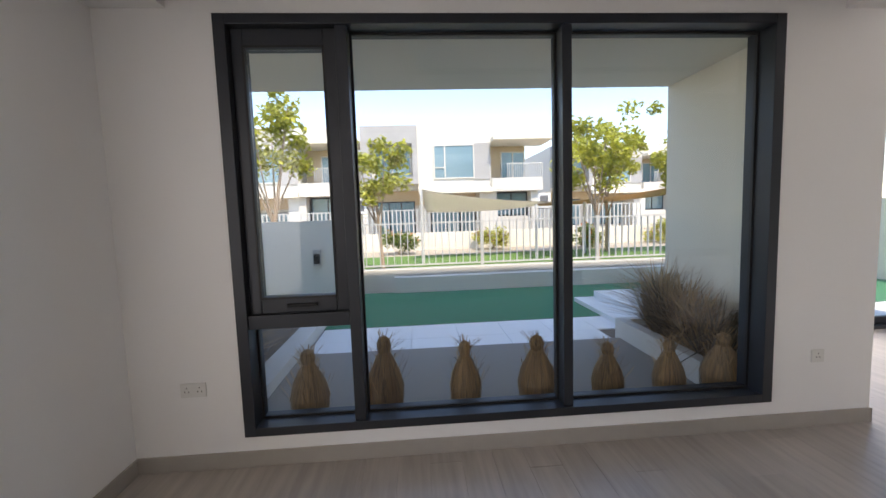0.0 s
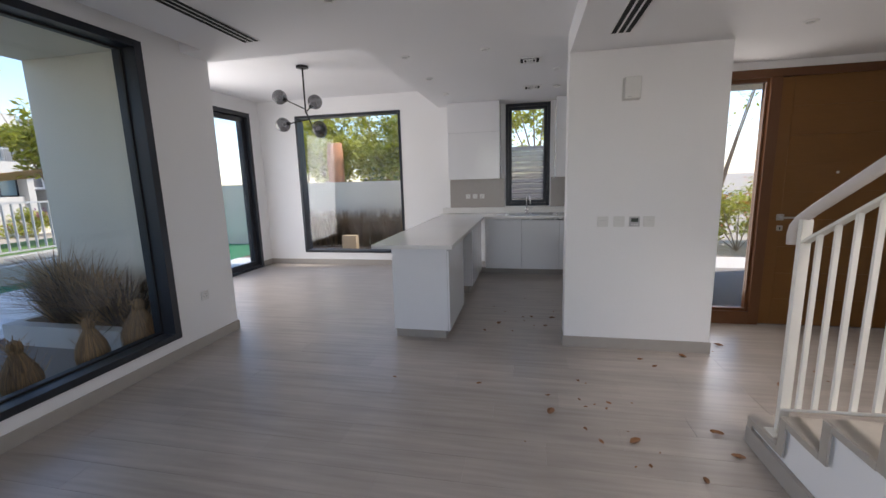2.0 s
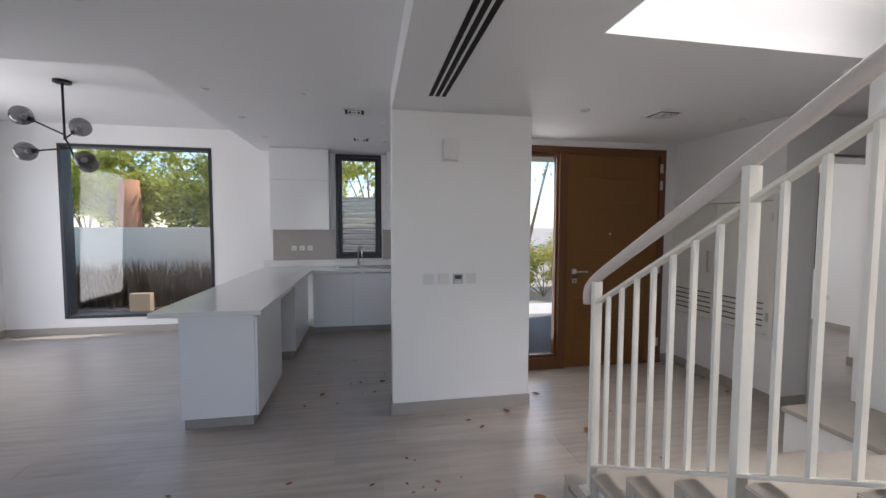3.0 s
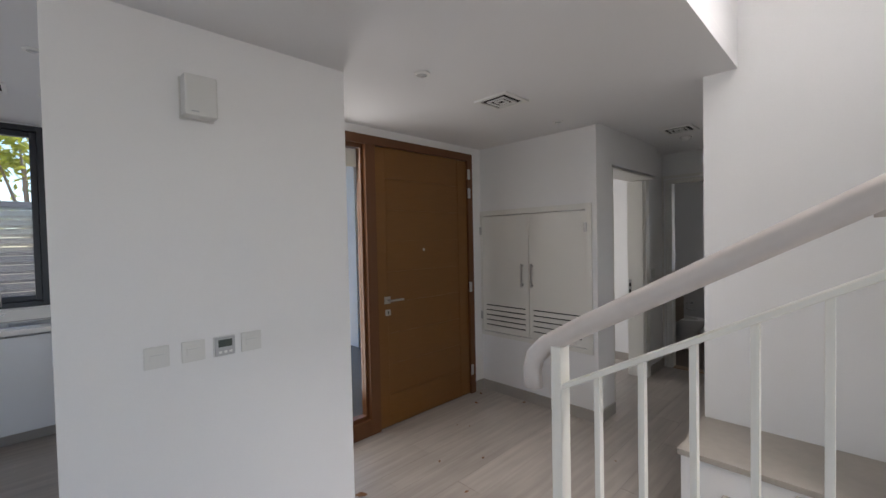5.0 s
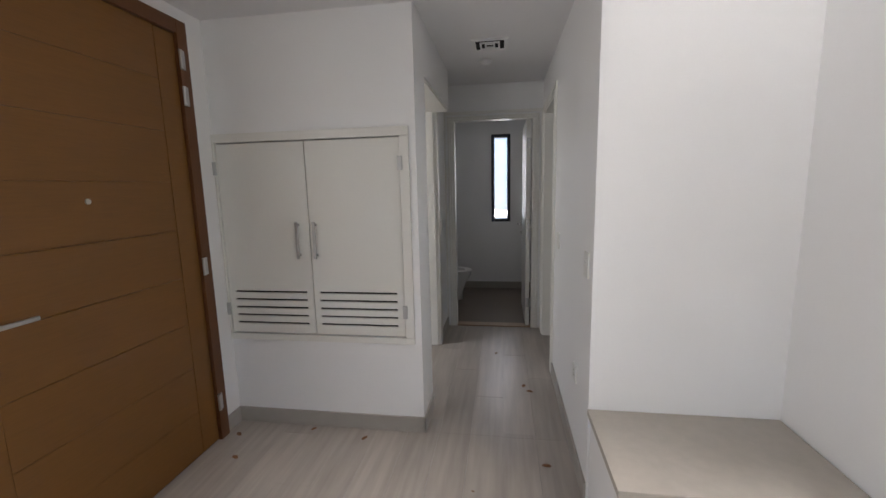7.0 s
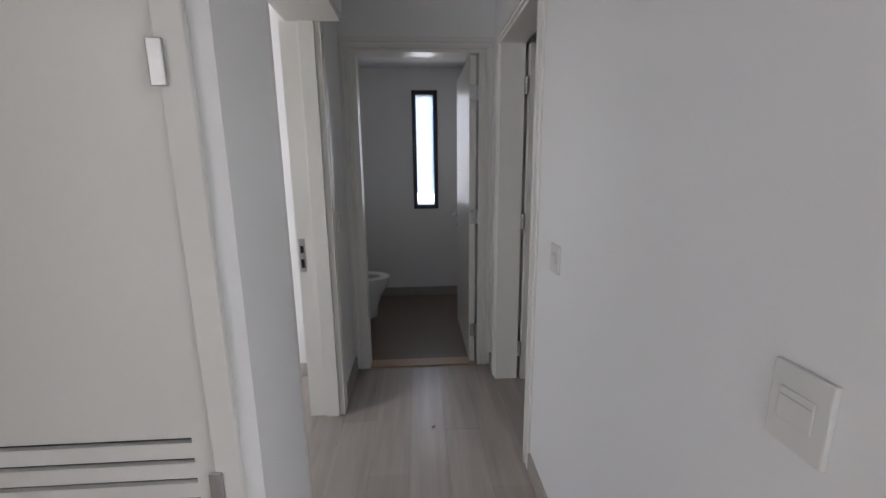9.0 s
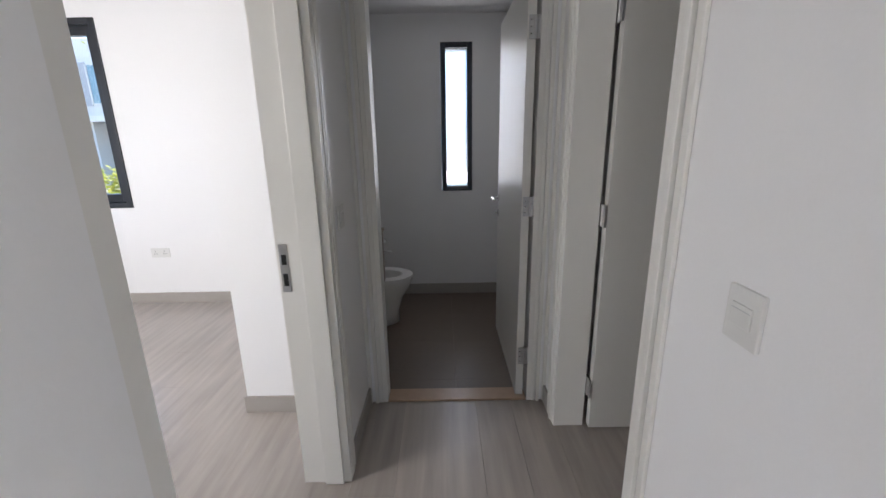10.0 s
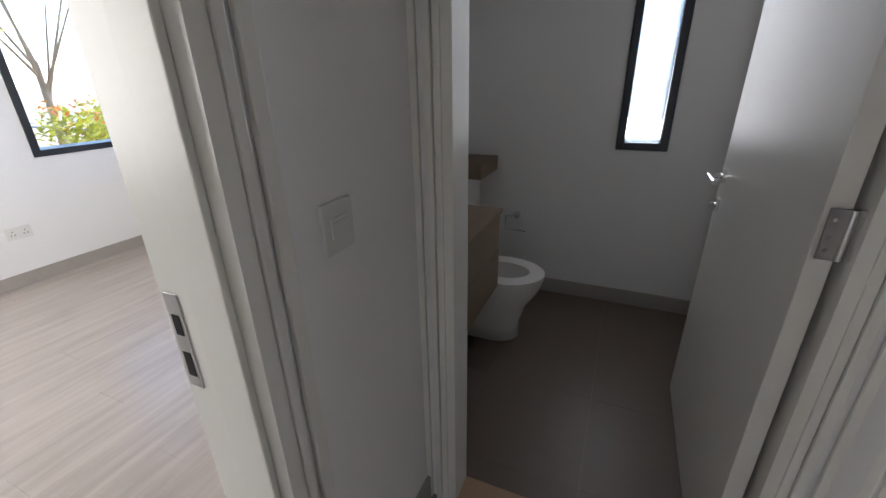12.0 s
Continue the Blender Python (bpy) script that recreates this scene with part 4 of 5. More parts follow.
for z in (0.27, 1.12, 1.95):
    hinge_at(l1, 2.162, -5.787, z, 0, 1)
part("threshold", boxes((2.146, 2.939, -5.875, -5.765, 0.0, 0.012), bevel=0.002), THRESH, d1, "tan marble threshold")
# store door
d2 = tagged(new("door_store"), "off-white store door standing open inward", "door", kind="structure")
part("door_lining", boxes((1.895, 2.045, -5.578, -5.545, 0, CH), (1.895, 2.045, -4.78, -4.747, 0, CH), (1.895, 2.045, -5.578, -4.747, CH, CH + 0.012)), JOINERY, d2)
for o, t in ((0.0, 0.003), (0.022, 0.010), (0.06, 0.006)):
    w = 0.02 if o < 0.05 else 0.03
    part("architrave", boxes((2.041, 2.047 + t, -5.572 - o - w, -5.572 - o, 0, CH + o), (2.041, 2.047 + t, -4.753 + o, -4.753 + o + w, 0, CH + o), (2.041, 2.047 + t, -5.572 - o - w, -4.753 + o + w, CH + o, CH + o + w), bevel=0.003), JOINERY, d2)
l2 = part("door_leaf", boxes((1.09, 1.872, -5.558, -5.516, 0.008, CH - 0.004), bevel=0.002), JOINERY, d2)
for z in (0.235, 1.115, 1.95):
    hinge_at(l2, 1.884, -5.540, z, 1, 0)
lever(l2, 1.17, -5.516, 1.05, (0, 1, 0), (1, 0, 0))
# bedroom door opening
d3 = tagged(new("door_bedroom"), "off-white bedroom door frame with steel strike plate", "door", kind="structure")
part("door_lining", boxes((3.03, 3.235, -5.233, -5.20, 0, CH), (2.93, 3.20, -4.117, -4.084, 0, CH), (2.93, 3.20, -5.20, -4.117, CH, CH + 0.014)), JOINERY, d3)
part("door_stop", boxes((3.06, 3.14, -5.199, -5.185, 0, CH), bevel=0.003), JOINERY, d3)
for o, t in ((0.0, 0.003), (0.022, 0.010), (0.06, 0.006)):
    w = 0.02 if o < 0.05 else 0.03
    part("architrave", boxes((3.037 - t, 3.043, -5.215 - o - w, -5.215 - o, 0, CH + o), bevel=0.003), JOINERY, d3)
part("strike_plate", boxes((3.192, 3.225, -5.1995, -5.197, 0.90, 1.09), bevel=0.001), STEEL, d3, "steel strike plate")
# Dark blocks painting the shade inside the latch holes.
for z0, z1 in ((1.01, 1.05), (0.925, 0.975)):
    part("latch_hole", boxes((3.199, 3.217, -5.1968, -5.1958, z0, z1)), SHADE_LENS_BLACK, d3)
l3 = part("door_leaf", boxes((3.21, 4.0, -4.105, -4.065, 0.008, CH - 0.004), bevel=0.002), JOINERY, d3)

# cloakroom
T = 0.5
for i in range(4):
    for j in range(4):
        x0, y0 = 2.042 + i * (T + 0.0012), -7.488 + j * (T + 0.0012)
        x1, y1 = min(x0 + T, 3.578), min(y0 + T, -5.872)
        if x1 - x0 > 0.03 and y1 - y0 > 0.03:
            part("tile", boxes((x0, x1, y0, y1, -0.011, 0.0)), WC_TILE, floor)
wc = thing("toilet", (3.2, -6.875, 0), "white ceramic back-to-wall toilet with raised lid", "toilet")
bm = bmesh.new()
rings = []
for z, front, back, half in ((0.0, 2.985, 3.44, 0.115), (0.10, 2.985, 3.44, 0.115), (0.22, 2.945, 3.44, 0.135), (0.31, 2.885, 3.44, 0.170), (0.37, 2.865, 3.44, 0.180), (0.385, 2.868, 3.44, 0.178)):
    ring = []
    for a in range(25):
        ang = math.pi / 2 + math.pi * a / 24
        cx = front + (half * 1.25)
        ring.append(bm.verts.new((cx + half * 1.25 * math.cos(ang), -6.875 + half * math.sin(ang), z)))
    ring += [bm.verts.new((back, -6.875 - half, z)), bm.verts.new((back, -6.875 + half, z))]
    rings.append(ring)
for r0, r1 in zip(rings, rings[1:]):
    for j in range(len(r0)):
        k = (j + 1) % len(r0)
        bm.faces.new((r0[j], r0[k], r1[k], r1[j]))
bm.faces.new(rings[0][::-1])
bmesh.ops.recalc_face_normals(bm, faces=bm.faces)
part("pedestal", bm, CERAMIC, wc, smooth=True)


def oval_ring(cx, cy, z0, z1, a_out, b_out, a_in, b_in):
    bm = bmesh.new()
    n = 32
    v = [[bm.verts.new((cx + a * math.cos(2 * math.pi * i / n), cy + b * math.sin(2 * math.pi * i / n), z)) for i in range(n)] for a, b, z in ((a_out, b_out, z0), (a_out, b_out, z1), (a_in, b_in, z1), (a_in, b_in, z0))]
    for p, q in zip(v, v[1:] + v[:1]):
        for i in range(n):
            bm.faces.new((p[i], p[(i + 1) % n], q[(i + 1) % n], q[i]))
    bmesh.ops.recalc_face_normals(bm, faces=bm.faces)
    return bm


part("seat", oval_ring(3.09, -6.875, 0.386, 0.408, 0.228, 0.182, 0.145, 0.10), PLASTIC, wc, "white plastic seat", smooth=False)
bowl = lathe([(0.05, 0.15), (0.10, 0.25), (0.15, 0.384)], (3.09, -6.875, 0), squash=0.75)
bmesh.ops.delete(bowl, geom=[f for f in bowl.faces if len(f.verts) > 4 and f.verts[0].co.z > 0.3], context="FACES_ONLY")
part("bowl", bowl, CERAMIC, wc, smooth=True)
part("cistern", boxes((3.44, 3.575, -7.055, -6.695, 0.0, 0.80), bevel=0.012), CERAMIC, wc)
part("lid", boxes((3.40, 3.432, -7.045, -6.705, 0.41, 0.80), bevel=0.012), PLASTIC, wc, "raised white lid")
van = thing("vanity", (3.3, -6.2, 0.5), "brown wood wall-hung vanity with dark top", "vanity")
part("body", boxes((3.06, 3.575, -6.58, -5.94, 0.46, 0.835)), WALNUT, van)
part("drawer_front", boxes((3.04, 3.058, -6.58, -5.94, 0.665, 0.835), bevel=0.002), WALNUT, van)
part("drawer_front", boxes((3.04, 3.058, -6.58, -5.94, 0.46, 0.660), bevel=0.002), WALNUT, van)
part("top", boxes((3.03, 3.575, -6.59, -5.93, 0.836, 0.856), bevel=0.003), WALNUT, van)
bas = thing("wash_basin", (3.3, -6.2, 0.856), "white ceramic wash basin set on the vanity", "basin")
part("bowl", oval_ring(3.29, -6.22, 0.857, 0.90, 0.19, 0.24, 0.17, 0.22), CERAMIC, bas)
part("drain", rod((3.29, -6.22, 0.857), (3.29, -6.22, 0.862), 0.13), CERAMIC, bas)
btap = thing("basin_tap", (3.50, -6.22, 0.856), "chrome basin mixer tap with curved spout", "tap")
part("body", rod((3.50, -6.22, 0.857), (3.50, -6.22, 0.98), 0.022), CHROME, btap)
part("spout", sweep([(3.50, -6.22, 0.97), (3.44, -6.22, 1.0), (3.38, -6.22, 0.985)], 0.024, 0.018, sides=10), CHROME, btap, smooth=True)
sh = thing("wall_shelf", (3.45, -7.3, 0.9), "dark brown wooden ledge over the cistern boxing", "shelf")
part("ledge", boxes((3.32, 3.575, -7.485, -7.14, 0.84, 0.93), bevel=0.003), WALNUT, sh)
part("boxing", boxes((3.44, 3.575, -7.485, -7.14, 0.0, 0.84)), WALL, sh)
tp = thing("paper_holder", (3.17, -7.49, 0.54), "chrome toilet paper holder on the wall", "paper holder")
part("rose", rod((3.17, -7.49, 0.54), (3.17, -7.45, 0.54), 0.022), CHROME, tp)
part("bar", sweep([(3.17, -7.45, 0.54), (3.24, -7.44, 0.54), (3.24, -7.44, 0.45), (3.10, -7.44, 0.44)], 0.009, 0.009, sides=8), CHROME, tp)

# outside
ground = tagged(part("ground", boxes((-400, 400, -400, 400, -0.9, -0.30)), SAND), "pale sandy ground reaching the horizon", "ground", kind="structure")
terrace = tagged(part("terrace", boxes((-4.2, 9.3, 3.62, 6.1, -0.3, -0.06), (6.96, 9.3, -1.4, 3.62, -0.3, -0.06)), SOIL), "pale porcelain paved terrace", "terrace", kind="structure")
turf = tagged(part("turf", boxes((-4.2, 9.3, 6.1, 8.6, -0.3, -0.045)), TURF), "flat green artificial turf lawn", "turf", kind="structure")
bed = tagged(part("planting_bed", boxes((-4.2, 3.21, 3.155, 3.62, -0.3, -0.02)), SOIL), "narrow bed of dry soil below the window", "soil", kind="structure")
wall("garden_wall_low", (-0.15, 9.3, 8.50, 8.70, -0.3, 0.26), (-0.9, 9.5, 8.95, 9.25, -0.3, 0.36), material=WHITE_RENDER, label="low white rendered garden wall below the fence")
wall("garden_wall_west", (-6.5, -0.93, 8.1, 8.3, -0.3, 1.45), (-4.4, -4.2, 3.2, 8.1, -0.3, 1.45), material=WHITE_RENDER, label="white rendered garden wall")
wall("garden_wall_east", (9.3, 9.5, -1.6, 8.9, -0.3, 1.53), material=RENDER_WALL, label="cream rendered patio wall")
wall("porch_soffit", (-4.2, 3.21, 3.155, 4.99, 2.86, 3.3), material=RENDER_WALL, label="cream rendered porch ceiling and beam")
part("render_skin", boxes((3.205, 3.2145, 3.155, 4.985, -0.05, 2.858)), RENDER_WALL, tagged(new("porch_wall_face"), "cream rendered outside wall of the porch", "wall", kind="structure"))
curb = tagged(part("planter_curb", boxes((-1.25, -1.02, 3.62, 6.6, -0.3, 0.10), bevel=0.01), WHITE_RENDER), "white rendered planter curb", "curb", kind="structure")
part("planter_soil", boxes((-4.2, -1.26, 3.62, 6.6, -0.3, 0.02)), SOIL, curb)
curb2 = tagged(part("planter_wall", boxes((2.66, 2.78, 3.63, 5.1, -0.3, 0.20), (2.78, 3.2, 5.0, 5.1, -0.3, 0.20), bevel=0.006), WHITE_RENDER), "white rendered planter box against the porch wall", "planter", kind="structure")
part("planter_soil", boxes((2.781, 3.2, 3.63, 4.99, -0.3, 0.12)), SOIL, curb2)
for z, x0, y0, y1 in ((0.02, 2.95, 5.25, 7.1), (0.14, 3.25, 5.35, 7.0)):
    part("step_slab", boxes((x0, 6.2, y0, y1, z - 0.3, z), bevel=0.008), PAVER, thing("step_slab", (4.6, 6.2, z - 0.3), "pale paved step slab beside the lawn", "step", "terrace steps", "structure"))
wl = thing("wall_light", (-1.53, 8.1, 0.78), "small grey box light on the garden wall", "wall light")
part("body", boxes((-1.60, -1.46, 8.05, 8.10, 0.62, 0.92), bevel=0.004), GREY_RENDER, wl)
part("lens", boxes((-1.585, -1.475, 8.046, 8.0495, 0.66, 0.84)), SHADE_LENS_BLACK, wl)

for i in range(14):
    for j in range(4):
        x0, y0 = -1.0 + i * 0.602, 3.64 + j * 0.61
        if not (2.6 < x0 + 0.3 < 3.3 and y0 < 5.1):
            part("paver", boxes((x0, x0 + 0.598, y0, min(y0 + 0.606, 6.09), -0.059, -0.045)), PAVER, terrace)

fence = thing("metal_fence", (4.0, 9.1, 0.36), "pale grey slatted metal garden fence on a low wall", "fence")
part("top_rail", boxes((-0.85, 9.45, 9.08, 9.12, 1.30, 1.335)), FENCE, fence)
part("bottom_rail", boxes((-0.85, 9.45, 9.08, 9.12, 0.42, 0.45)), FENCE, fence)
for k in range(5):
    part("post", boxes((-0.86 + k * 2.55, -0.80 + k * 2.55, 9.07, 9.13, 0.36, 1.36), bevel=0.003), FENCE, fence)
slat = boxes((-0.008, 0.008, -0.025, 0.025, 0, 0.85))
slat_me = bpy.data.meshes.new("slat")
slat.to_mesh(slat_me)
slat.free()
slat_me.materials.append(FENCE)
for k in range(70):
    o = new("slat", slat_me)
    o.parent = fence
    o.location = Vector((-0.75 + k * 0.147, 9.1, 0.45)) - fence.location


def blades(bm, rng, n, at, spread, height, lean, width=0.006):
    """Many thin bent blades rising from a clump."""
    for _ in range(n):
        a, r = rng.uniform(0, 6.283), spread * math.sqrt(rng.random())
        p = Vector((at[0] + r * math.cos(a), at[1] + r * math.sin(a), at[2]))
        h, l = height * rng.uniform(0.55, 1.1), lean * rng.uniform(0.2, 1.2)
        d = Vector((math.cos(a + rng.uniform(-0.8, 0.8)), math.sin(a + rng.uniform(-0.8, 0.8)), 0))
        s = Vector((-d.y, d.x, 0)) * width * rng.uniform(0.6, 1.4)
        q0, q1, q2 = p, p + d * l * 0.3 + Vector((0, 0, h * 0.6)), p + d * l + Vector((0, 0, h * (1.0 - 0.25 * l)))
        v = [bm.verts.new(q0 - s), bm.verts.new(q0 + s), bm.verts.new(q1 + s), bm.verts.new(q1 - s), bm.verts.new(q2)]
        bm.faces.new((v[0], v[1], v[2], v[3]))
        bm.faces.new((v[3], v[2], v[4]))


def tied_grass(x, y, h, r, seed):
    """A clump of dry grass tied into a bundle with a knot at the top."""
    rng = random.Random(seed)
    ob = thing("tied_grass", (x, y, -0.02), "dry straw-coloured ornamental grass tied into an upright bundle", "ornamental grass", "tied grass bundles")
    prof = [(r * 0.72, 0), (r * 0.95, h * 0.22), (r, h * 0.40), (r * 0.82, h * 0.58), (r * 0.5, h * 0.74), (r * 0.30, h * 0.83), (r * 0.38, h * 0.90), (r * 0.30, h * 0.98), (r * 0.08, h * 1.02)]
    core = lathe([(a * 0.93, b) for a, b in prof], (x, y, -0.02), 18)
    part("bundle", core, STRAW, ob)
    bm = bmesh.new()
    for _ in range(900):
        a0, tw = rng.uniform(0, 6.283), rng.uniform(-0.35, 0.35)
        i0 = rng.randrange(0, len(prof) - 3)
        pts = []
        jit = rng.uniform(0.95, 1.10)
        for k in range(4):
            rr, zz = prof[min(i0 + k, len(prof) - 1)]
            a = a0 + tw * k / 3
            pts.append(Vector((x + rr * jit * math.cos(a), y + rr * jit * math.sin(a), -0.02 + zz)))
        if rng.random() < 0.10:
            pts[3] += Vector((math.cos(a0), math.sin(a0), 0.2)) * rng.uniform(0.03, 0.12)
        s = Vector((-math.sin(a0), math.cos(a0), 0)) * rng.uniform(0.0015, 0.0035)
        vs = [(bm.verts.new(p - s), bm.verts.new(p + s)) for p in pts]
        for (a, b), (c, d) in zip(vs, vs[1:]):
            bm.faces.new((a, b, d, c))
    for _ in range(110):
        a0, z0 = rng.uniform(0, 6.283), rng.uniform(0.15, 0.95) * h
        rr = next(p[0] for p in prof if p[1] >= z0) * 0.95
        out = rng.uniform(0.015, 0.07)
        p = Vector((x + rr * math.cos(a0), y + rr * math.sin(a0), -0.02 + z0))
        q = p + Vector((math.cos(a0) * out, math.sin(a0) * out, rng.choice((-1, 1, 1)) * rng.uniform(0.02, 0.10)))
        s = Vector((-math.sin(a0), math.cos(a0), 0)) * 0.0014
        bm.faces.new([bm.verts.new(v) for v in (p - s, p + s, q)])
    part("straws", bm, STRAW, ob)
    bm = bmesh.new()
    for k in range(3):
        bmesh.ops.create_cone(bm, segments=16, radius1=r * 0.34, radius2=r * 0.34, depth=0.008, matrix=Matrix.Translation((x, y, -0.02 + h * (0.825 + 0.008 * k))))
    part("tie", bm, STRAW, ob, "twisted straw tie")


for k, (x, y, h, r) in enumerate(((-0.53, 3.42, 0.57, 0.135), (0.03, 3.42, 0.64, 0.132), (0.635, 3.43, 0.57, 0.115), (1.19, 3.42, 0.585, 0.138), (1.755, 3.43, 0.50, 0.115), (2.25, 3.42, 0.50, 0.112), (2.68, 3.40, 0.53, 0.15), (-1.32, 4.05, 0.62, 0.16))):
    tied_grass(x, y, h, r, 40 + k)


def loose_grass(name, label, at, n, spread, height, lean, seed, material, group=""):
    bm = bmesh.new()
    blades(bm, random.Random(seed), n, at, spread, height, lean)
    ob = thing(name, at, label, "ornamental grass", group)
    part("blades", bm, material, ob)
    return ob


G = "planter grasses"
for k, (x, y, h) in enumerate(((2.95, 3.85, 0.65), (2.97, 4.3, 0.85), (3.0, 4.75, 0.95), (2.92, 4.5, 0.8), (2.95, 4.1, 0.75), (-1.6, 4.0, 0.6), (-1.75, 4.9, 0.7), (-2.1, 5.8, 0.7), (-1.7, 3.75, 0.5))):
    loose_grass("fountain_grass", "shaggy clump of dry brown fountain grass in a planter", (x, y, 0.10 if x > 0 else 0.02), 300, 0.10, h, 0.75, 70 + k, STRAW if k % 3 else GRASS_DARK, G)
for k in range(11):
    loose_grass("fountain_grass", "dark dry fountain grass along the patio wall", (8.95 + 0.12 * (k % 2), 1.6 + 0.37 * k, -0.06), 300, 0.18, 1.0, 0.35, 90 + k, GRASS_DARK, "patio wall grasses")
tagged(part("patio_bed", boxes((8.6, 9.29, 0.0, 6.0, -0.3, -0.02)), SOIL), "soil bed along the patio wall", "soil", kind="structure")
mh = thing("drain_box", (8.55, 3.9, -0.05), "tan utility box beside the patio grasses", "utility box")
part("body", boxes((8.45, 8.6, 3.75, 4.1, -0.05, 0.30), bevel=0.01), TAN_RENDER, mh)


def leaf_cloud(rng, clumps, n, size):
    """Small folded leaves scattered round clump centres (x, y, z, radius)."""
    verts, faces = [], []
    for cx, cy, cz, r in clumps:
        for _ in range(n):
            d = Vector((rng.gauss(0, 1), rng.gauss(0, 1), rng.gauss(0, 0.8)))
            d = d.normalized() * r * rng.random() ** 0.45
            p = Vector((cx, cy, cz)) + d
            e = Euler((rng.uniform(-0.9, 0.9), rng.uniform(-0.9, 0.9), rng.uniform(0, 6.28))).to_matrix()
            s = size * rng.uniform(0.6, 1.4)
            i = len(verts)
            verts += [tuple(p + e @ Vector(q)) for q in ((-s, 0, 0), (0, s * 0.45, s * 0.12), (s, 0, 0), (0, -s * 0.45, s * 0.12))]
            faces += [(i, i + 1, i + 2), (i, i + 2, i + 3)]
    return verts, faces


def mesh_part(name, verts, faces, material, parent, label=""):
    o = origin(parent)
    me = bpy.data.meshes.new(name)
    me.from_pydata([(v[0] - o.x, v[1] - o.y, v[2] - o.z) for v in verts], [], faces)
    me.materials.append(material)
    ob = new(name, me)
    ob.parent = parent
    return tagged(ob, label)


def tree(x, y, h, spread, seed, leaf=None, bark=None, label="slender garden tree with airy bright green foliage", n=55, size=0.10, clumps=26, base=-0.3, low=0.42):
    rng = random.Random(seed)
    ob = thing("tree", (x, y, base), label, "tree", "garden trees")
    bms, cl = [], []
    lean = Vector((rng.uniform(-0.1, 0.1), rng.uniform(-0.1, 0.1), 1)) * h * low
    fork = Vector((x, y, base)) + lean
    bms.append(rod((x, y, base), fork, 0.028 * h * 0.5, 0.018 * h * 0.5, 10))
    for k in range(7):
        a = k * 0.9 + rng.uniform(-0.3, 0.3)
        end = fork + Vector((math.cos(a) * spread * rng.uniform(0.35, 0.8), math.sin(a) * spread * rng.uniform(0.35, 0.8), h * (1 - low) * rng.uniform(0.35, 0.85)))
        bms.append(rod(fork - lean * 0.06 * k, end, 0.014 * h * 0.4, 0.004 * h * 0.4, 7))
        for j in range(clumps // 7 + 1):
            c = fork.lerp(end, rng.uniform(0.45, 1.15)) + Vector((rng.gauss(0, 0.18), rng.gauss(0, 0.18), rng.gauss(0, 0.12))) * spread
            cl.append((c.x, c.y, c.z, spread * rng.uniform(0.16, 0.32)))
    part("trunk", merge(*bms), bark or BARK, ob)
    v, f = leaf_cloud(rng, cl, n, size)
    mesh_part("crown", v, f, leaf or LEAF, ob)
    return ob


tree(-0.55, 11.3, 4.2, 1.1, 1, n=70, size=0.085)
tree(-2.95, 9.6, 5.0, 1.2, 2, n=70, size=0.085, label="garden tree with feathery green foliage behind the wall")
tree(6.2, 13.2, 4.9, 1.5, 3, n=80, size=0.10)
tree(7.6, 15.5, 5.2, 1.6, 4, n=80, size=0.11)
tree(9.6, 14.0, 4.8, 1.5, 5, n=80, size=0.11)
for k, (x, y, h) in enumerate(((13.5, 6.8, 5.2), (14.0, 4.3, 4.8), (13.6, 2.6, 5.4), (15.5, 8.8, 5.6), (16, 5.6, 6.0), (15.0, 0.9, 5.0))):
    tree(x, y, h, 1.9, 20 + k, n=110, size=0.10, low=0.25, clumps=40, label="dense bright green tree behind the patio wall")
palm = thing("palm_trunk", (12.6, 6.15, -0.3), "thick reddish palm trunk behind the patio wall", "tree")
part("trunk", lathe([(0.30, 0), (0.27, 0.6), (0.29, 1.2), (0.26, 1.8), (0.28, 2.4), (0.25, 3.1)], (12.6, 6.15, -0.3), 14), RED_BARK, palm, smooth=True)


def bush(x, y, z, r, h, seed, leaf, label, flower=None, n=150, size=0.05):
    rng = random.Random(seed)
    ob = thing("bush", (x, y, z), label, "bush", "garden bushes")
    cl = [(x + rng.uniform(-r, r) * 0.8, y + rng.uniform(-r, r) * 0.8, z + h * rng.uniform(0.2, 0.85), r * rng.uniform(0.3, 0.5)) for _ in range(16)]
    v, f = leaf_cloud(rng, cl, n, size)
    mesh_part("leaves", v, f, leaf, ob)
    if flower:
        v, f = leaf_cloud(rng, [(c[0], c[1], c[2] + 0.15, c[3]) for c in cl[:9]], 22, size * 0.8)
        mesh_part("flowers", v, f, flower, ob, "small bright flowers")
    part("stems", merge(*[rod((x, y, z), (c[0], c[1], c[2]), 0.012, 0.006, 6) for c in cl[:8]]), BARK, ob)


bush(12.2, 4.25, 0.2, 0.8, 1.7, 31, LEAF_DARK, "bougainvillea bush with purple flowers behind the wall", BLOOM, 90, 0.07)
bush(11.8, 3.3, 0.0, 0.8, 1.6, 32, LEAF, "flowering bush behind the patio wall", BLOOM, 90, 0.07)
for k, (x, y) in enumerate(((10.2, -4.9), (11.2, -6.2), (9.4, -6.1), (10.8, -4.2))):
    bush(x, y, -0.3, 0.75, 1.7, 50 + k, LEAF, "leafy green bush with orange flowers by the entrance path", ORANGE if k < 3 else None)
for k, (x, y) in enumerate(((9.0, -8.2), (8.6, -9.2), (10.0, -8.6), (7.4, -10.0), (6.2, -10.3), (5.0, -10.6), (8.9, -7.0))):
    bush(x, y, -0.3, 0.8, 1.5, 60 + k, LEAF, "clipped green hedge bush outside the bedroom", ORANGE if k < 3 else None)
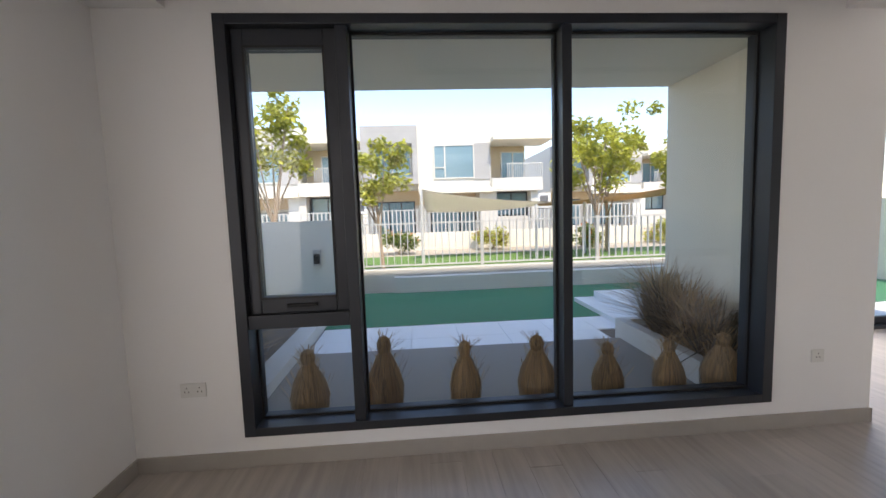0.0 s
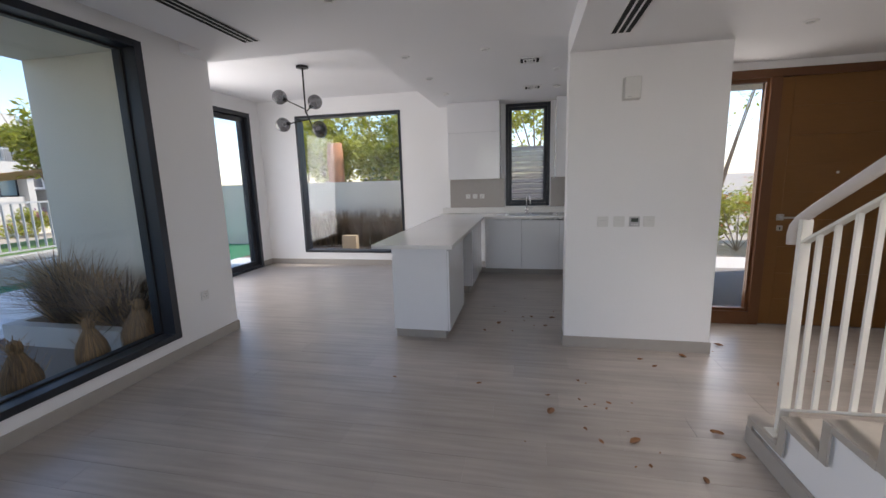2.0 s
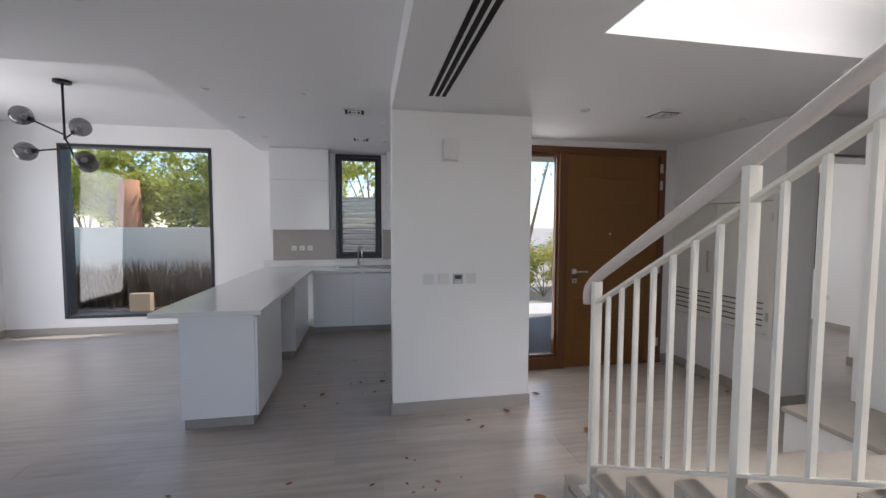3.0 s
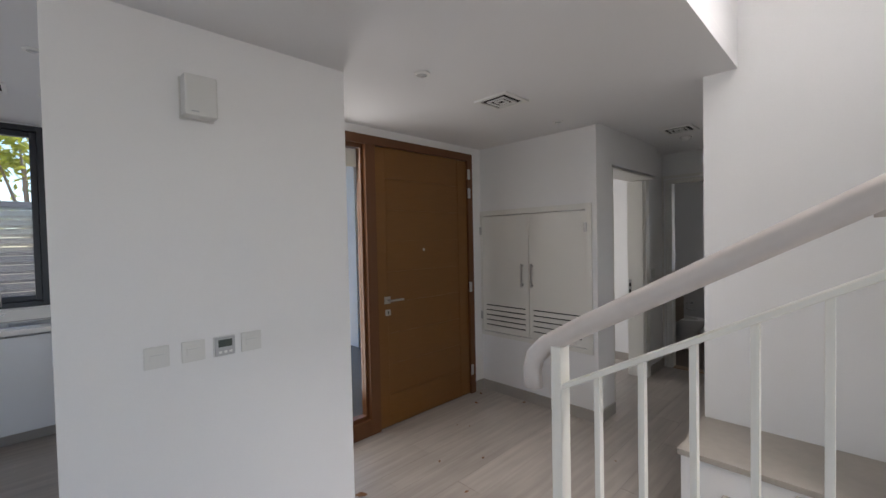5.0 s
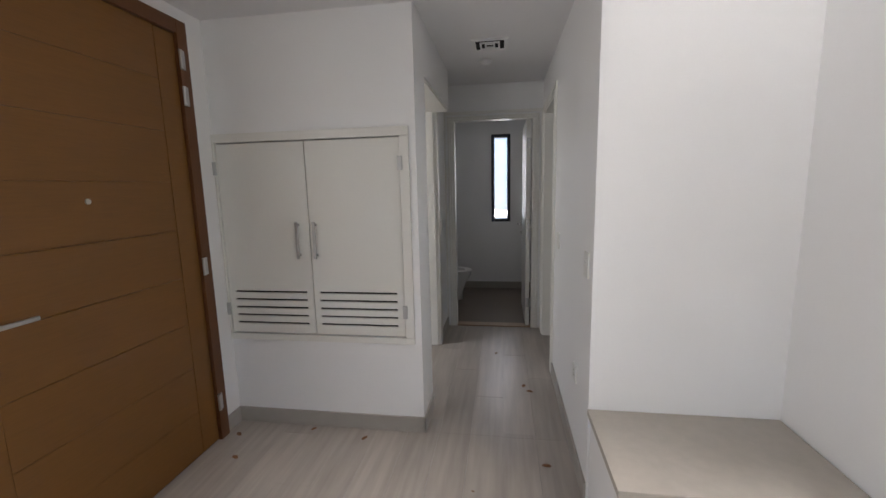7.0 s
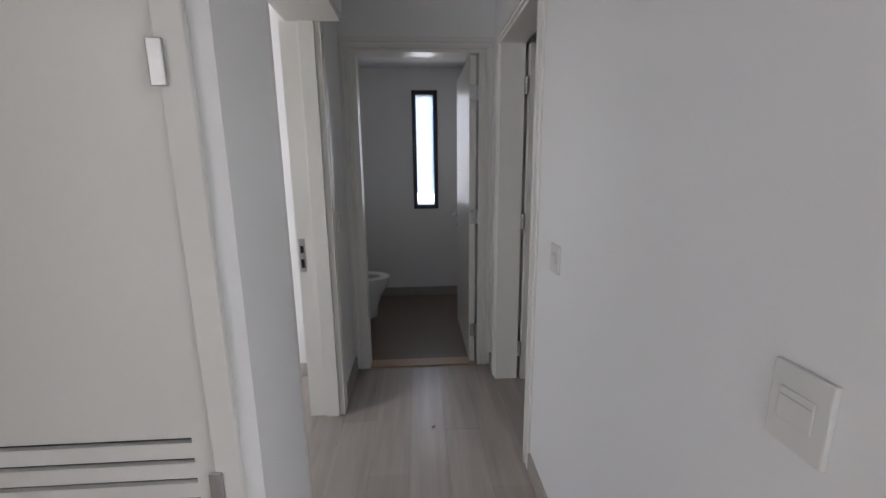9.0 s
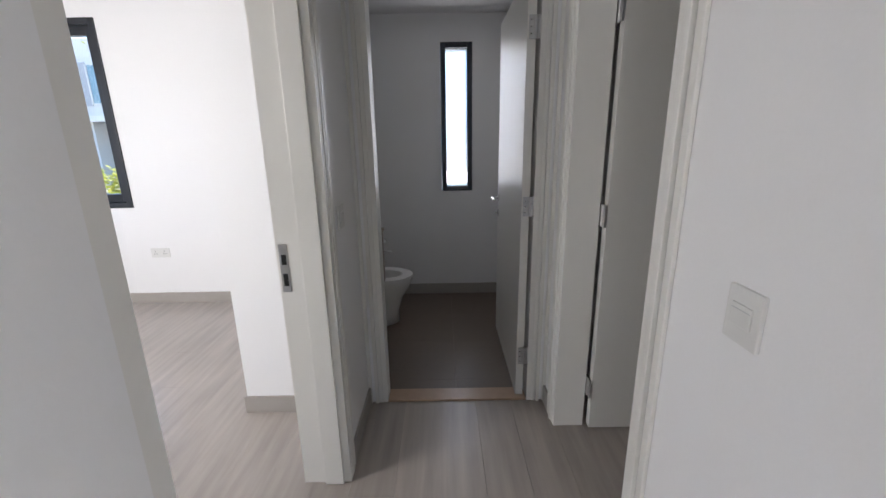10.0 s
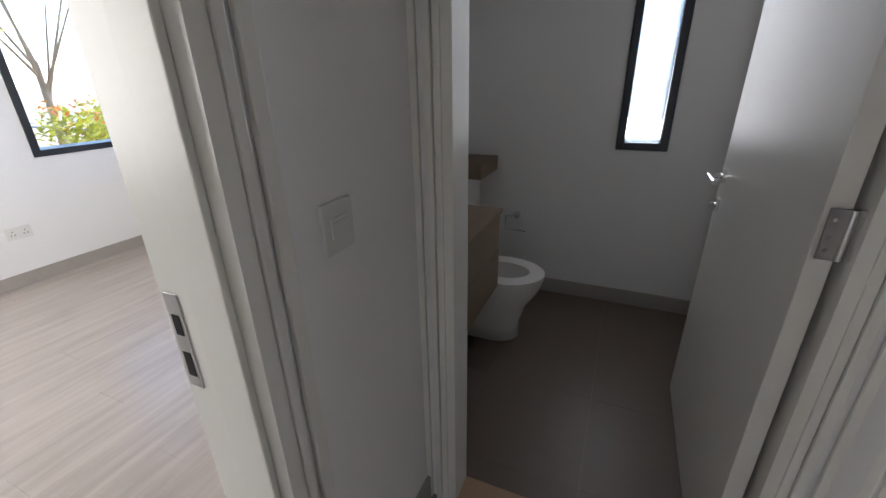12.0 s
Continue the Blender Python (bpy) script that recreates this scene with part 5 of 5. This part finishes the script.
tree(9.5, -10.8, 5.0, 1.6, 9, n=5, size=0.05, bark=BARK, label="thin bare-branched tree outside the bedroom")
tree(11.8, -9.0, 5.0, 1.6, 10, n=5, size=0.05, bark=BARK, label="thin bare-branched tree outside the bedroom")
tree(9.2, -4.0, 4.5, 1.2, 11, n=8, size=0.05, label="thin sparse tree by the entrance path")

for k in range(6):
    bush(-9 + 4.3 * k, 18.6 + (k % 2), -0.3, 0.8, 1.1, 120 + k, LEAF if k % 2 else LEAF_DARK, "low flowering bush before the neighbours' fence", BLOOM if k % 2 else ORANGE, 110, 0.07)

# entrance porch and kitchen yard
porch = tagged(part("entry_porch_floor", boxes((4.43, 8.2, -7.0, -1.67, -0.3, -0.055)), SOIL), "beige tiled entrance porch floor", "floor", kind="structure")
for i in range(6):
    for j in range(6):
        part("tile", boxes((4.44 + i * 0.6, 4.44 + i * 0.6 + 0.596, -5.28 + j * 0.6, -5.28 + j * 0.6 + 0.596, -0.054, -0.035)), ENTRY_TILE, porch)
wall("entry_porch_roof", (4.43, 6.3, -3.75, -1.67, 2.62, 2.8), material=RENDER_WALL, label="cream rendered porch roof slab")
wall("entry_porch_column", (5.9, 6.25, -2.3, -1.95, -0.3, 2.62), material=GREY_RENDER, label="grey textured porch column")
wall("kitchen_outer_skin", (4.43, 6.95, -1.69, -1.668, -0.05, 2.6), material=GREY_RENDER, label="grey textured outside wall beside the entrance")
lv = thing("louvre_screen", (8.2, -0.1, -0.05), "grey horizontal slatted screen outside the kitchen window", "screen")
part("frame", boxes((8.17, 8.23, 0.55, 0.61, -0.06, 2.16), (8.17, 8.23, -1.3, -1.24, -0.06, 2.16)), SHUTTER, lv)
for k in range(20):
    bm = boxes((8.165, 8.235, -1.24, 0.55, 0, 0.075))
    bmesh.ops.rotate(bm, cent=(8.2, 0, 0.04), matrix=Matrix.Rotation(0.5, 3, "Y"), verts=bm.verts)
    bmesh.ops.translate(bm, verts=bm.verts, vec=(0, 0, 0.05 + 0.105 * k))
    part("slat", bm, SHUTTER, lv)
tree(10.5, -0.4, 5.2, 1.0, 14, n=30, size=0.08, label="pale leafed tree beyond the kitchen screen")


def villa(x, f, label, face=-1):
    """A two-storey flat-roofed house whose front lies at y = f and looks along face * y; x: its left end."""
    ob = thing("house", (x + 5, f, -0.3), label, "house", "neighbouring houses")

    def b(u0, u1, d0, d1, z0, z1):
        return (x + u0, x + u1, *sorted((f + face * d0, f + face * d1)), z0, z1)

    def put(name, material, *bs, parent=None, label=""):
        return part(name, boxes(*[b(*q) for q in bs]), material, parent or ob, label)

    def glazing(u0, u1, z0, z1, d, frame, splits=(), sill=0.0):
        wdw = put("window", FAR_GLASS, (u0, u1, d, d + 0.03, z0, z1))
        t = 0.07
        bars = [(u0 - t, u0, d, d + 0.08, z0 - t, z1 + t), (u1, u1 + t, d, d + 0.08, z0 - t, z1 + t), (u0, u1, d, d + 0.08, z1, z1 + t), (u0, u1, d, d + 0.08, z0 - t, z0)]
        bars += [(u0 + (u1 - u0) * q - 0.035, u0 + (u1 - u0) * q + 0.035, d + 0.031, d + 0.08, z0, z1) for q in splits]
        put("window_frame", frame, *bars, parent=wdw)
        if sill:
            put("window_rail", frame, (u0, u0 + (u1 - u0) * splits[0] - 0.04, d + 0.031, d + 0.08, z0 + sill, z0 + sill + 0.06), parent=wdw)
    put("wall", WHITE_RENDER, (0.0, 10.0, -9.0, -1.8, -0.3, 6.5), (0.0, 7.5, -1.8, -0.5, 2.9, 6.55), (3.2, 7.5, -0.5, 0.0, 2.9, 6.6), (7.5, 9.95, -1.8, 0.0, 5.75, 6.52), (7.5, 10.5, -1.8, 0.3, 2.65, 3.42), (6.8, 7.8, -1.8, 0.0, -0.3, 2.9), (7.8, 10.0, -1.8, -0.4, -0.3, 1.15), (9.9, 10.3, -1.8, 0.0, -0.3, 2.65), (0.0, 3.2, -0.5, 0.5, -0.3, 0.1))
    put("roof", RENDER_WALL, (7.5, 11.05, -1.9, 0.9, 5.52, 5.74))
    put("upper_panel", GREY_RENDER, (0.0, 3.2, -0.498, 0.35, 3.2, 3.6), (0.0, 3.2, -0.498, 0.35, 5.5, 6.5), (0.0, 0.5, -0.498, 0.35, 3.6, 5.5), (2.9, 3.2, -0.498, 0.35, 3.6, 5.5), label="grey framed projecting panel")
    put("upper_panel", GREY_RENDER, (6.52, 7.45, 0.002, 0.08, 3.4, 5.48))
    put("recess_wall", TAN_RENDER, (7.5, 10.0, -1.798, -1.7, 3.42, 5.52), (0.0, 6.8, -1.798, -1.7, 2.0, 2.9))
    glazing(4.2, 6.45, 3.53, 5.35, 0.002, WHITE_RENDER, (0.26,), 0.55)
    glazing(0.7, 2.75, 3.65, 5.35, -0.495, WHITE_RENDER, (0.5,))
    glazing(8.5, 9.9, 3.45, 5.1, -1.69, WHITE_RENDER, (0.5,))
    glazing(0.6, 2.9, 0.1, 2.2, -1.69, FRAME, (0.33, 0.66))
    glazing(4.0, 6.7, 0.1, 1.75, -1.69, FRAME, (0.33, 0.66))
    glazing(7.95, 9.8, 1.25, 2.55, -0.9, FRAME, (0.5,))
    put("canopy", RENDER_WALL, (3.2, 7.5, -0.4, 0.5, 2.62, 2.898))
    rail = put("balcony_rail", FENCE, (8.4, 10.5, 0.22, 0.27, 4.2, 4.26))
    for i in range(19):
        put("baluster", FENCE, (8.42 + i * 0.115, 8.45 + i * 0.115, 0.23, 0.26, 3.42, 4.2), parent=rail)
    ac = put("air_conditioner", PLASTIC, (10.4, 11.2, -0.9, -0.4, 1.6, 2.5))
    put("fan_grille", SHUTTER, (10.55, 11.05, -0.398, -0.37, 1.75, 2.35), parent=ac)
    put("bracket", SHUTTER, (10.302, 11.2, -0.85, -0.45, 1.53, 1.598), parent=ac)
    return ob


villa(-2.6, 24.5, "white two-storey flat-roofed villa with wide windows and balcony")
villa(-13.7, 24.6, "white two-storey flat-roofed villa with tan recesses and balcony")
villa(-25.0, 26.0, "white two-storey flat-roofed villa with grey panels")
villa(11.5, 33.0, "white two-storey villa farther along the street")
villa(23.0, 30.0, "white two-storey villa farther along the street")
villa(2.0, -27.0, "two-storey villa across the road behind the bedroom", face=1)
villa(14.0, -26.0, "two-storey villa across the road behind the bedroom", face=1)
tagged(part("path", boxes((-40, 40, 9.5, 13.4, -0.5, -0.2)), SAND), "sandy path behind the garden fence", "path", kind="structure")
tagged(part("lawn", boxes((-40, 40, 13.4, 16.5, -0.5, -0.15)), LAWN), "strip of green lawn beyond the path", "lawn", kind="structure")
wall("street_wall", (-30, 30, 20.5, 20.7, -0.3, 0.55), material=RENDER_WALL, label="white rendered front garden wall of the houses")
f2 = thing("far_fence", (0, 20.6, 0.55), "pale metal fence on the neighbours' wall", "fence")
part("rail", boxes((-12, 12, 20.57, 20.63, 1.65, 1.70)), FENCE, f2)
for k in range(120):
    part("slat", boxes((-12 + k * 0.2, -11.94 + k * 0.2, 20.58, 20.62, 0.55, 1.65)), FENCE, f2)


def sail(label, corners, material, sag):
    ob = thing("shade_sail", corners[0], label, "shade sail", "shade sails")
    bm = bmesh.new()
    n = 12
    a, b, c, d = (Vector(p) for p in corners)
    g = [[bm.verts.new(a.lerp(b, u / n).lerp(d.lerp(c, u / n), v / n) - Vector((0, 0, sag * 4 * (u / n) * (1 - u / n)))) for u in range(n + 1)] for v in range(n + 1)]
    for v in range(n):
        for u in range(n):
            bm.faces.new((g[v][u], g[v][u + 1], g[v + 1][u + 1], g[v + 1][u]))
    bmesh.ops.solidify(bm, geom=bm.faces[:], thickness=0.01)
    part("cloth", bm, material, ob, smooth=True)
    for p in (a, b):
        part("pole", rod((p.x, p.y, -0.3), p, 0.05), FENCE, ob)


sail("cream fabric shade sail stretched over the play area", ((0.55, 14.0, 2.3), (6.5, 15.0, 1.78), (6.8, 17.5, 1.85), (0.8, 17.0, 1.55)), SAIL, 0.16)
sail("tan fabric shade sail stretched between poles", ((4.4, 14.0, 1.70), (11.0, 13.6, 2.45), (11.5, 15.5, 2.1), (5.2, 16.2, 1.65)), SAIL_TAN, 0.12)
tagged(part("road", boxes((-40, 40, -21, -15, -0.5, -0.22)), GREY_RENDER), "grey road beyond the hedge", "road", kind="structure")

# dead leaves blown in from the door
rng = random.Random(7)
spots = [(1.97, -0.57), (2.0, -0.76), (1.95, -1.27), (1.73, -1.03), (2.24, -0.3), (3.26, -1.43), (3.15, -1.07), (3.65, 0.28), (3.86, -0.33), (2.16, -1.25), (2.55, 0.21), (3.55, -1.82), (3.03, -1.15), (2.41, -0.69), (2.55, 0.88), (4.11, -0.41), (3.87, 0.15), (4.12, -0.19), (2.83, -1.93), (4.09, -3.6), (3.64, -3.71), (3.28, -3.65), (2.24, -4.34), (2.28, -4.42), (2.2, -3.52), (3.97, -3.39), (2.5, -5.03)]
NAMED = len(spots)
spots += [(rng.gauss(2.2, 0.45), rng.gauss(-0.65, 0.3)) for _ in range(16)] + [(rng.uniform(3.6, 5.2), rng.uniform(-0.8, 0.4)) for _ in range(14)] + [(rng.uniform(2.3, 4.0), rng.uniform(-3.5, -1.7)) for _ in range(12)]
for k, (x, y) in enumerate(spots):
    s = rng.uniform(0.018, 0.042) if k < 19 else rng.uniform(0.012, 0.024) if k < NAMED else rng.uniform(0.006, 0.018)
    ob = thing("dead_leaf", (x, y, 0), "small curled brown dead leaf on the floor", "leaf", "dead leaves on the floor")
    bm = bmesh.new()
    bmesh.ops.create_grid(bm, x_segments=5, y_segments=3, size=1)
    for v in bm.verts:
        u, w = v.co.x, v.co.y * (1 - 0.75 * v.co.x ** 2)
        v.co = Vector((u * s, w * s * 0.55, 0.003 + s * (0.35 * w * w + 0.22 * u * u) + rng.uniform(0, 0.15) * s))
    bmesh.ops.rotate(bm, verts=bm.verts, matrix=Matrix.Rotation(rng.uniform(0, 6.28), 3, "Z"))
    bmesh.ops.translate(bm, verts=bm.verts, vec=(x, y, 0))
    bmesh.ops.solidify(bm, geom=bm.faces[:], thickness=0.001)
    part("blade", bm, DEAD_LEAF, ob)

# floor planks, laid along the y axis
PW, PL = 0.198, 1.2
shapes = {}


def plank_mesh(w, l):
    key = (round(w, 3), round(l, 2))
    if key not in shapes:
        bm = boxes((-key[0] / 2 + 0.0004, key[0] / 2 - 0.0004, -key[1] / 2 + 0.0004, key[1] / 2 - 0.0004, -0.012, 0.0))
        for v in bm.verts:
            if v.co.z > -0.001:
                v.co.x *= 0.997
        me = bpy.data.meshes.new("plank")
        bm.to_mesh(me)
        bm.free()
        me.materials.append(PLANK)
        shapes[key] = me
    return shapes[key]


joined = []
for x0, x1, y0, y1, near in ((XW, 3.376, -1.66, 2.92, True), (3.376, 6.70, -1.45, 4.75, False), (2.04, 4.19, -3.77, -1.66, True), (2.04, 3.2, -5.77, -3.77, True), (3.2, 6.62, -7.36, -4.05, False), (0.7, 2.04, -5.88, -4.5, False)):
    rows = math.ceil((x1 - x0) / PW)
    for i in range(rows):
        u0, u1 = x0 + i * PW, min(x0 + (i + 1) * PW, x1)
        v = y0 - (i * 0.437 % PL)
        while v < y1:
            v0, v1 = max(v, y0), min(v + PL, y1)
            v += PL
            if u1 - u0 < 0.01 or v1 - v0 < 0.02:
                continue
            if near:
                o = new("plank", plank_mesh(u1 - u0, v1 - v0))
                o.parent = floor
                o.location = ((u0 + u1) / 2, (v0 + v1) / 2, 0)
            else:
                joined.append((u0 + 0.0004, u1 - 0.0004, v0 + 0.0004, v1 - 0.0004, -0.012, 0.0))
verts, faces = [], []
for a, b, c, d, e, f in joined:
    i = len(verts)
    verts += [(a, c, e), (b, c, e), (b, d, e), (a, d, e), (a, c, f), (b, c, f), (b, d, f), (a, d, f)]
    faces += [(i + 4, i + 5, i + 6, i + 7), (i, i + 1, i + 5, i + 4), (i + 1, i + 2, i + 6, i + 5), (i + 2, i + 3, i + 7, i + 6), (i + 3, i, i + 4, i + 7)]
tagged(mesh_part("plank_field", verts, faces, PLANK, floor), kind="stuff")
